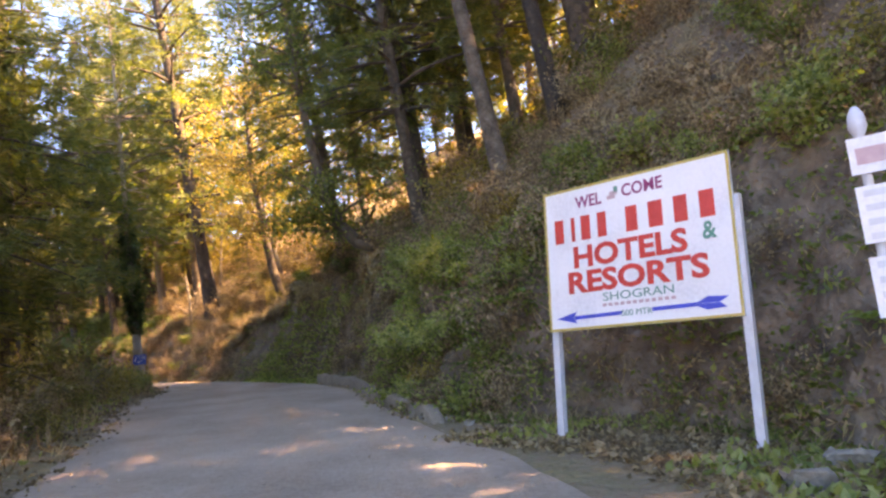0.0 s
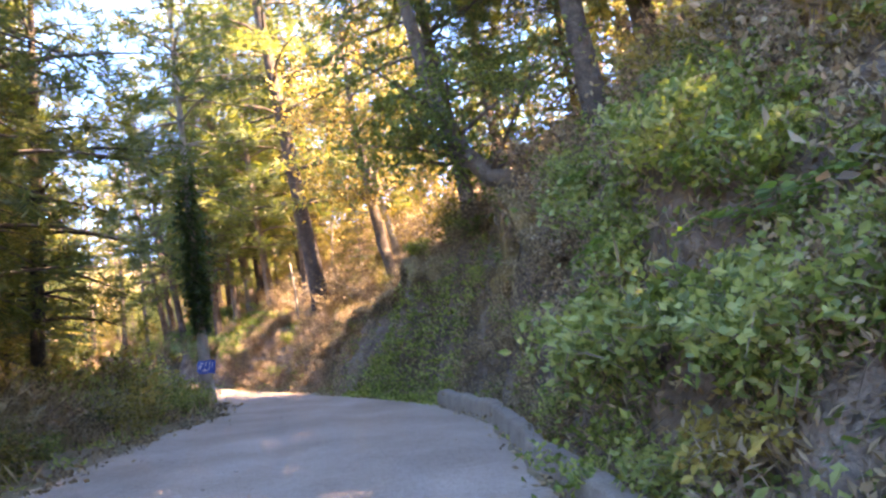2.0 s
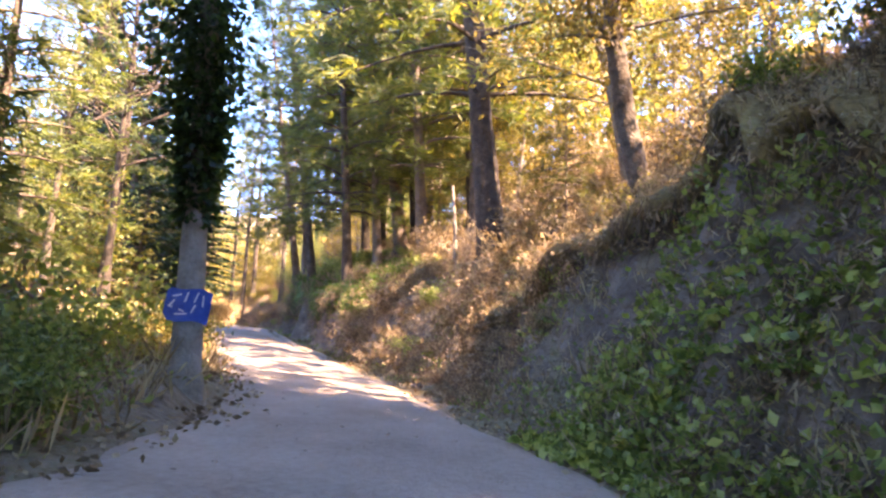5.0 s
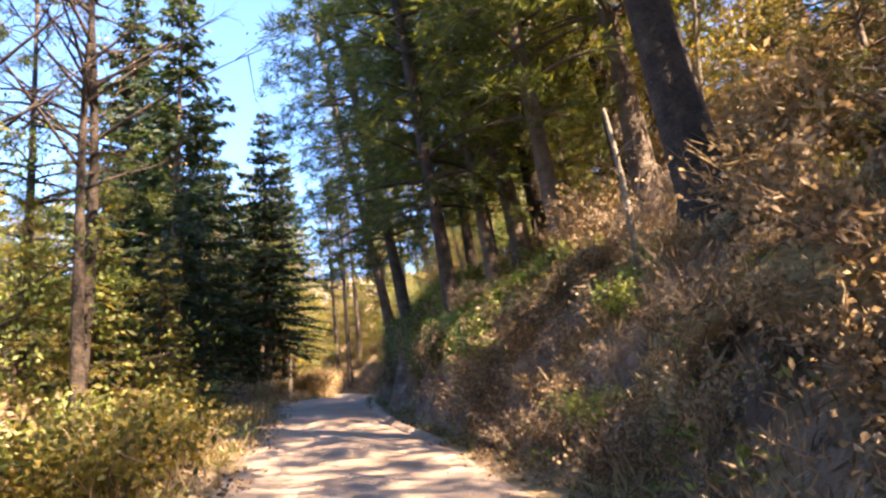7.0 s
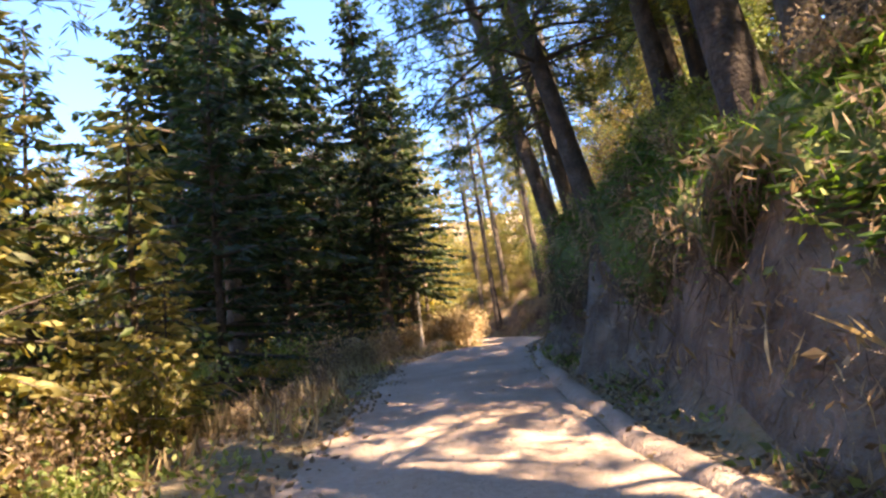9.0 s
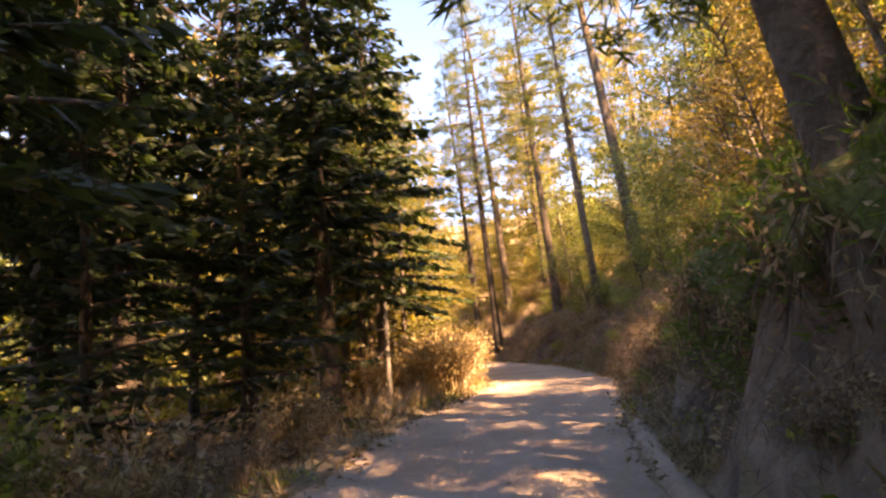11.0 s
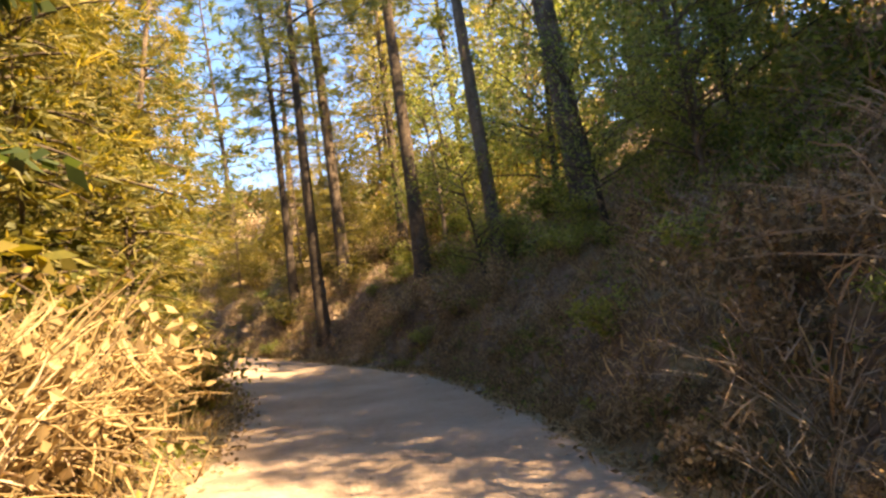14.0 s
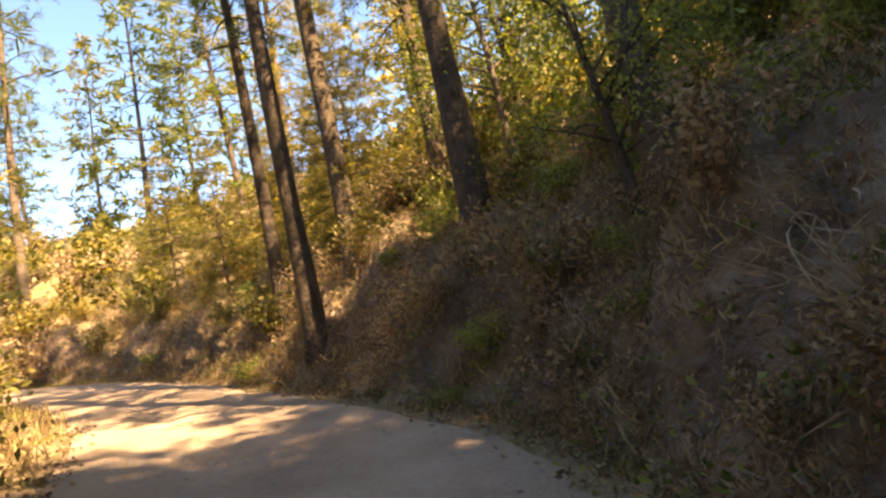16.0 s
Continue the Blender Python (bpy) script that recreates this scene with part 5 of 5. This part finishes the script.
IVY = material("ivy_leaf", [(0.012, 0.035, 0.012), (0.03, 0.07, 0.022), (0.07, 0.12, 0.04)], 1.6, 0.45, 0.0, fine=9.0, per_island=0.4, through=(1.8, 1.9, 0.8))
ivy_tree()


def tin_sheet():
    """A bent, painted sheet; its strokes are plain bars."""
    root = thing("tin_sign", "bent blue painted tin sheet nailed to a tree trunk", "sign")
    q = Quads()
    n = 12
    xs = np.linspace(-0.40, 0.40, n)
    front = [(x, -0.10 * (x / 0.4) ** 2 * (1 if x < 0 else 0.6) * -1, z) for z in (-0.30, -0.1, 0.1, 0.31) for x in xs]
    v = np.array(front)
    v[:, 2] += 0.03 * np.sin(v[:, 0] * 9)
    v[v[:, 0] < -0.33, 2] *= 0.7
    backv = v + (0, 0.006, 0)
    i, j = np.meshgrid(np.arange(3), np.arange(n - 1), indexing="ij")
    f = np.stack([i * n + j, i * n + j + 1, (i + 1) * n + j + 1, (i + 1) * n + j], -1).reshape(-1, 4)
    q.add(np.concatenate([v, backv]), np.concatenate([f, f[:, ::-1] + 4 * n]))
    sheet = part("sheet", q, SHEET, root, smooth=True)
    for cx, cz, ang, ln in [(-0.22, 0.16, 20, 0.16), (-0.05, 0.15, 80, 0.2), (0.12, 0.17, 75, 0.2), (0.25, 0.12, 95, 0.22), (-0.2, -0.08, -15, 0.3), (-0.1, -0.17, 10, 0.22), (0.1, -0.05, 70, 0.16), (-0.28, 0.02, 60, 0.14)]:
        bar = Quads()
        a = radians(ang)
        d, w = np.array([math.cos(a), math.sin(a)]) * ln / 2, np.array([-math.sin(a), math.cos(a)]) * 0.014
        ys = lambda x: 0.10 * (x / 0.4) ** 2 * (1 if x < 0 else 0.6) - 0.008
        corners = [(cx + s1 * d[0] + s2 * w[0], cz + s1 * d[1] + s2 * w[1]) for s1, s2 in ((-1, -1), (1, -1), (1, 1), (-1, 1))]
        v = [(x, ys(x), z) for x, z in corners] + [(x, ys(x) - 0.003, z) for x, z in corners]
        bar.add(v, [(0, 3, 2, 1), (4, 5, 6, 7), (0, 1, 5, 4), (1, 2, 6, 5), (2, 3, 7, 6), (3, 0, 4, 7)])
        part("brush_stroke", bar, WHITE, sheet, "pale brush stroke")
    p = place(28.1, -1.78)
    # it faces back down the track
    way = Vector((5.5, -5.0, 0)).normalized()
    p = p + way * 0.19 + Vector((-0.07, -0.05, 0))
    p.z = 2.47
    root.matrix_basis = Matrix.Translation(p) @ Matrix.Rotation(math.atan2(way.x, -way.y), 4, "Z") @ Matrix.Rotation(radians(4), 4, "Y") @ Matrix.Scale(0.58, 4)


tin_sheet()


# ---- the trees with bared roots on the cut's edge ----
def root_tree(label, seed, s, u, line, radii, boughs, leaf, roots):
    """line: left, ahead and up along the trunk."""
    rng = np.random.default_rng(seed)
    root = thing("leaning_tree", label, "tree")
    base = place(s, u)
    tx, ty = np.interp(s, DS, TAN[:, 0]), np.interp(s, DS, TAN[:, 1])
    left, ahead = Vector((-ty, tx, 0)), Vector((tx, ty, 0))
    trunk, crown = Quads(), Quads()
    pts = np.array([left * a + ahead * b + Vector((0, 0, c)) for a, b, c in line])
    tube(trunk, pts, radii, 10, 0.2, rng)
    for k in range(boughs):
        i = rng.integers(len(line) - 6, len(line) - 1)
        start = pts[i] + (pts[i + 1] - pts[i]) * rng.random()
        a = rng.random() * 6.28
        t = np.linspace(0, 1, 6)
        ln = rng.uniform(1.4, 3.8)
        p = start + np.array([math.cos(a), math.sin(a), 0]) * (ln * t)[:, None] + rng.normal(size=3) * 0.3 * (t ** 2)[:, None]
        p[:, 2] += ln * (0.45 * t - 0.25 * t ** 2)
        tube(trunk, p, 0.045 * (1.08 - t), 5)
        n = 380
        tt = rng.uniform(0.3, 1, n)
        c = np.stack([np.interp(tt, t, p[:, j]) for j in range(3)], 1) + rng.normal(size=(n, 3)) * 0.3
        blades(crown, c, rng.normal(size=(n, 3)), 0.12 * rng.uniform(0.6, 1.3, n), 0.065, rng, 0.08)
    part("trunk", trunk, BARK, root, smooth=True)
    part("crown", crown, leaf, root)
    for k in range(roots):
        b0 = rng.uniform(-1.5, 1.5)
        t = np.linspace(0, 1, 9)
        r = Quads()
        reach = rng.uniform(0.7, 1.7)
        p = []
        for w in t:
            across, along_it = reach * w + 0.05 * math.sin(9 * w + k), b0 * (0.2 + w) + 0.10 * math.sin(7 * w + k)
            ground = height(s + along_it, u - across)
            p.append(left * across + ahead * along_it + Vector((0, 0, ground - base.z + 0.05 * math.sin(5 * w + k) + 0.03)))
        tube(r, np.array(p), 0.05 * (1.1 - t) * rng.uniform(0.35, 1.1), 6, 0.2, rng)
        part("root", r, BARK, root)
    root.matrix_basis = Matrix.Translation(base)


root_tree("crooked leaning tree with bared roots on the cut bank", 83, 18.5, 4.15,
          [(-0.2, 0, -0.6), (0.0, 0.05, 0.1), (0.5, 0.35, 0.22), (1.0, 0.8, 0.45), (1.4, 1.2, 1.1), (1.8, 1.5, 2.4), (2.1, 1.8, 4.6), (2.4, 2.0, 7.4), (2.6, 2.1, 10.5)],
          [0.34, 0.27, 0.20, 0.18, 0.165, 0.15, 0.12, 0.09, 0.03], 34, GREEN_LEAF, 26)
root_tree("grey tree leaning out over the cut with hanging roots", 84, 30.2, 5.1,
          [(-0.2, 0, -0.6), (0.0, 0.0, 0.1), (0.35, 0.1, 0.9), (0.6, 0.2, 2.0), (0.75, 0.3, 3.2), (0.9, 0.4, 4.6), (1.2, 0.5, 6.4), (1.3, 0.5, 8.4), (1.4, 0.6, 10.5)],
          [0.30, 0.25, 0.20, 0.185, 0.17, 0.15, 0.12, 0.08, 0.03], 22, YELLOW_LEAF, 30)


# ---- dead pale trunk left standing ----
def dead_trunk(s, u, h, label):
    rng = np.random.default_rng(int(s * 10))
    root = thing("dead_trunk", label, "tree stump")
    q = Quads()
    line = bent(rng, h, 0.12)
    tube(q, np.concatenate([[line[0] - (0, 0, 0.3)], line]), np.r_[0.075, 0.07 * (1 - 0.45 * np.linspace(0, 1, 9))], 8, 0.25, rng)
    for _ in range(9):
        z = rng.uniform(0.25, 0.98) * h
        b0 = along(line, z)
        d = unit(rng.normal(size=3) * (1, 1, 0.3)) * rng.uniform(0.15, 0.55)
        stub = Quads()
        tube(stub, np.stack([b0, b0 + d * 0.5 + (0, 0, 0.03), b0 + d]), [0.02, 0.014, 0.005], 5)
        part("stub", stub, PALE_BARK, root)
    part("trunk", q, PALE_BARK, root, smooth=True)
    stand(root, s, u)


dead_trunk(66.0, -3.9, 2.8, "pale dead sapling trunk with broken stubs")
dead_trunk(64.6, -5.0, 2.2, "broken pale sapling among dark firs")
dead_trunk(39.2, 4.7, 3.0, "slim bleached dead sapling on the slope")


# ---- painted notice board on two posts ----
def letters(text, cx, cz, wide, high, mat, parent, weight=0.02):
    """Painted capitals that fill the given width and height, just proud of the board."""
    font = bpy.data.curves.new("text", "FONT")
    font.body, font.align_x, font.align_y, font.offset, font.extrude = text, "LEFT", "BOTTOM", weight, 0.004
    font.resolution_u = 3
    tmp = new("text", font)
    bpy.context.view_layer.update()
    me = bpy.data.meshes.new_from_object(tmp.evaluated_get(bpy.context.evaluated_depsgraph_get()))
    bpy.data.objects.remove(tmp)
    co = np.empty(len(me.vertices) * 3)
    me.vertices.foreach_get("co", co)
    co = co.reshape(-1, 3)
    lo, hi = co.min(0), co.max(0)
    x = (co[:, 0] - lo[0]) / (hi[0] - lo[0]) - 0.5
    z = (co[:, 1] - lo[1]) / (hi[1] - lo[1]) - 0.5
    me.vertices.foreach_set("co", np.stack([cx + x * wide, -0.024 - co[:, 2] * 0.4, cz + z * high], 1).ravel())
    me.materials.clear()
    me.materials.append(mat)
    me.update()
    ob = new("lettering", me)
    ob.parent = parent
    return ob


def notice_board():
    tl, tr, bl = Vector((1.36, 8.06, 3.19)), Vector((2.95, 6.54, 3.13)), Vector((1.28, 7.97, 1.56))
    x_axis, up = (tr - tl), (tl - bl)
    w, h = x_axis.length, up.length
    x_axis.normalize()
    y_axis = up.cross(x_axis).normalized()
    z_axis = x_axis.cross(y_axis).normalized()
    m = Matrix.Translation(bl) @ Matrix((x_axis, y_axis, z_axis)).transposed().to_4x4()
    root = thing("notice_board", "white painted roadside board with red lettering on two white posts", "sign")
    root.matrix_basis = m
    q = Quads()
    box(q, (0, -0.02, 0), (w, 0.02, h))
    board = part("board", q, WHITE, root)
    e = 0.028
    for lo, hi in (((0, 0), (w, e)), ((0, h - e), (w, h)), ((0, e), (e, h - e)), ((w - e, e), (w, h - e))):
        q = Quads()
        box(q, (lo[0], -0.024, lo[1]), (hi[0], -0.0205, hi[1]))
        part("border", q, OCHRE, board, "ochre painted border")
    letters("WEL", 0.275 * w, 0.885 * h, 0.155 * w, 0.085 * h, MAROON, board)
    letters("COME", 0.575 * w, 0.90 * h, 0.215 * w, 0.085 * h, MAROON, board)
    letters("HOTELS", 0.475 * w, 0.50 * h, 0.61 * w, 0.155 * h, RED, board, 0.035)
    letters("&", 0.885 * w, 0.535 * h, 0.065 * w, 0.11 * h, TEAL, board)
    letters("RESORTS", 0.50 * w, 0.325 * h, 0.74 * w, 0.155 * h, RED, board, 0.035)
    letters("SHOGRAN", 0.51 * w, 0.205 * h, 0.37 * w, 0.055 * h, TEAL, board, 0.0)
    letters("500 MTR", 0.50 * w, 0.085 * h, 0.16 * w, 0.04 * h, TEAL, board, 0.0)
    # the owner's name as plain red bars
    for k, (cx, wide) in enumerate([(0.09, 0.075), (0.175, 0.03), (0.25, 0.075), (0.345, 0.07), (0.51, 0.085), (0.635, 0.10), (0.76, 0.09), (0.885, 0.095)]):
        q = Quads()
        box(q, ((cx - wide * 0.36) * w, -0.024, 0.615 * h), ((cx + wide * 0.36) * w, -0.0205, 0.785 * h))
        part("bar", q, RED, board, "painted red bar")
    for cx in np.linspace(0.33, 0.69, 12):
        q = Quads()
        box(q, ((cx - 0.011) * w, -0.024, 0.140 * h), ((cx + 0.011) * w, -0.0205, 0.160 * h))
        part("bar", q, FAINT, board, "faded red bar")
    # emblem between the words
    for lo, hi, mat in (((0.385, 0.86), (0.43, 0.885), FAINT), ((0.40, 0.885), (0.44, 0.91), FAINT), ((0.425, 0.90), (0.445, 0.94), TEAL)):
        q = Quads()
        box(q, (lo[0] * w, -0.024, lo[1] * h), (hi[0] * w, -0.0205, hi[1] * h))
        part("emblem", q, mat, board)
    # arrow: shaft in two lengths, head and feathers
    for pts in ([(0.15, 0.07), (0.42, 0.075), (0.42, 0.10), (0.15, 0.095)], [(0.58, 0.078), (0.80, 0.080), (0.80, 0.105), (0.58, 0.103)],
                [(0.045, 0.085), (0.17, 0.045), (0.145, 0.083), (0.17, 0.125)], [(0.78, 0.092), (0.84, 0.055), (0.93, 0.062), (0.90, 0.092)], [(0.78, 0.094), (0.90, 0.094), (0.94, 0.125), (0.85, 0.135)]):
        q = Quads()
        v = [(a * w, -0.0205, c * h) for a, c in pts] + [(a * w, -0.024, c * h) for a, c in pts]
        q.add(v, [(0, 1, 2, 3), (7, 6, 5, 4), (0, 4, 5, 1), (1, 5, 6, 2), (2, 6, 7, 3), (3, 7, 4, 0)])
        part("arrow", q, BLUE, board, "blue painted arrow")
    for x, top, low in ((0.035, 0.4, 1.55), (w - 0.0, h * 0.73, 1.35)):
        q = Quads()
        box(q, (x - 0.04, 0.022, -low), (x + 0.045, 0.10, top))
        part("post", q, PIPE, root, "white painted square post")


notice_board()


def finger_post():
    """A post with small boards; what stands on them cannot be read."""
    root = thing("finger_post", "white post with small painted boards at the roadside", "sign")
    x, y = 3.08, 4.66
    d = Vector((x, y, 0)).normalized()
    right = Vector((d.y, -d.x, 0))
    q = Quads()
    tube(q, [(0, 0, 0), (0, 0, 1.6), (0, 0, 3.2), (0, 0, 3.3), (0, 0, 3.42), (0, 0, 3.5)], [0.05, 0.05, 0.045, 0.09, 0.075, 0.03], 10)
    part("post", q, PIPE, root, smooth=True)
    for lo, hi, n, mat in ((2.82, 3.18, 1, FAINT), (2.15, 2.7, 4, PIPE), (1.45, 2.02, 4, PIPE)):
        q = Quads()
        box(q, (-0.12, -0.075, lo), (0.75, -0.052, hi))
        board = part("board", q, WHITE, root)
        for k in range(n):
            q = Quads()
            z = lo + (k + 0.5) * (hi - lo) / n
            box(q, (-0.06, -0.079, z - 0.25 * (hi - lo) / n), (0.6, -0.0755, z + 0.2 * (hi - lo) / n))
            part("bar", q, mat, board)
    z = float(np.interp(6.0, DS, LINE[:, 2]))
    root.matrix_basis = Matrix.Translation((x, y, z + 0.02)) @ Matrix.Rotation(math.atan2(right.y, right.x), 4, "Z") @ Matrix.Scale(0.73, 4)


finger_post()
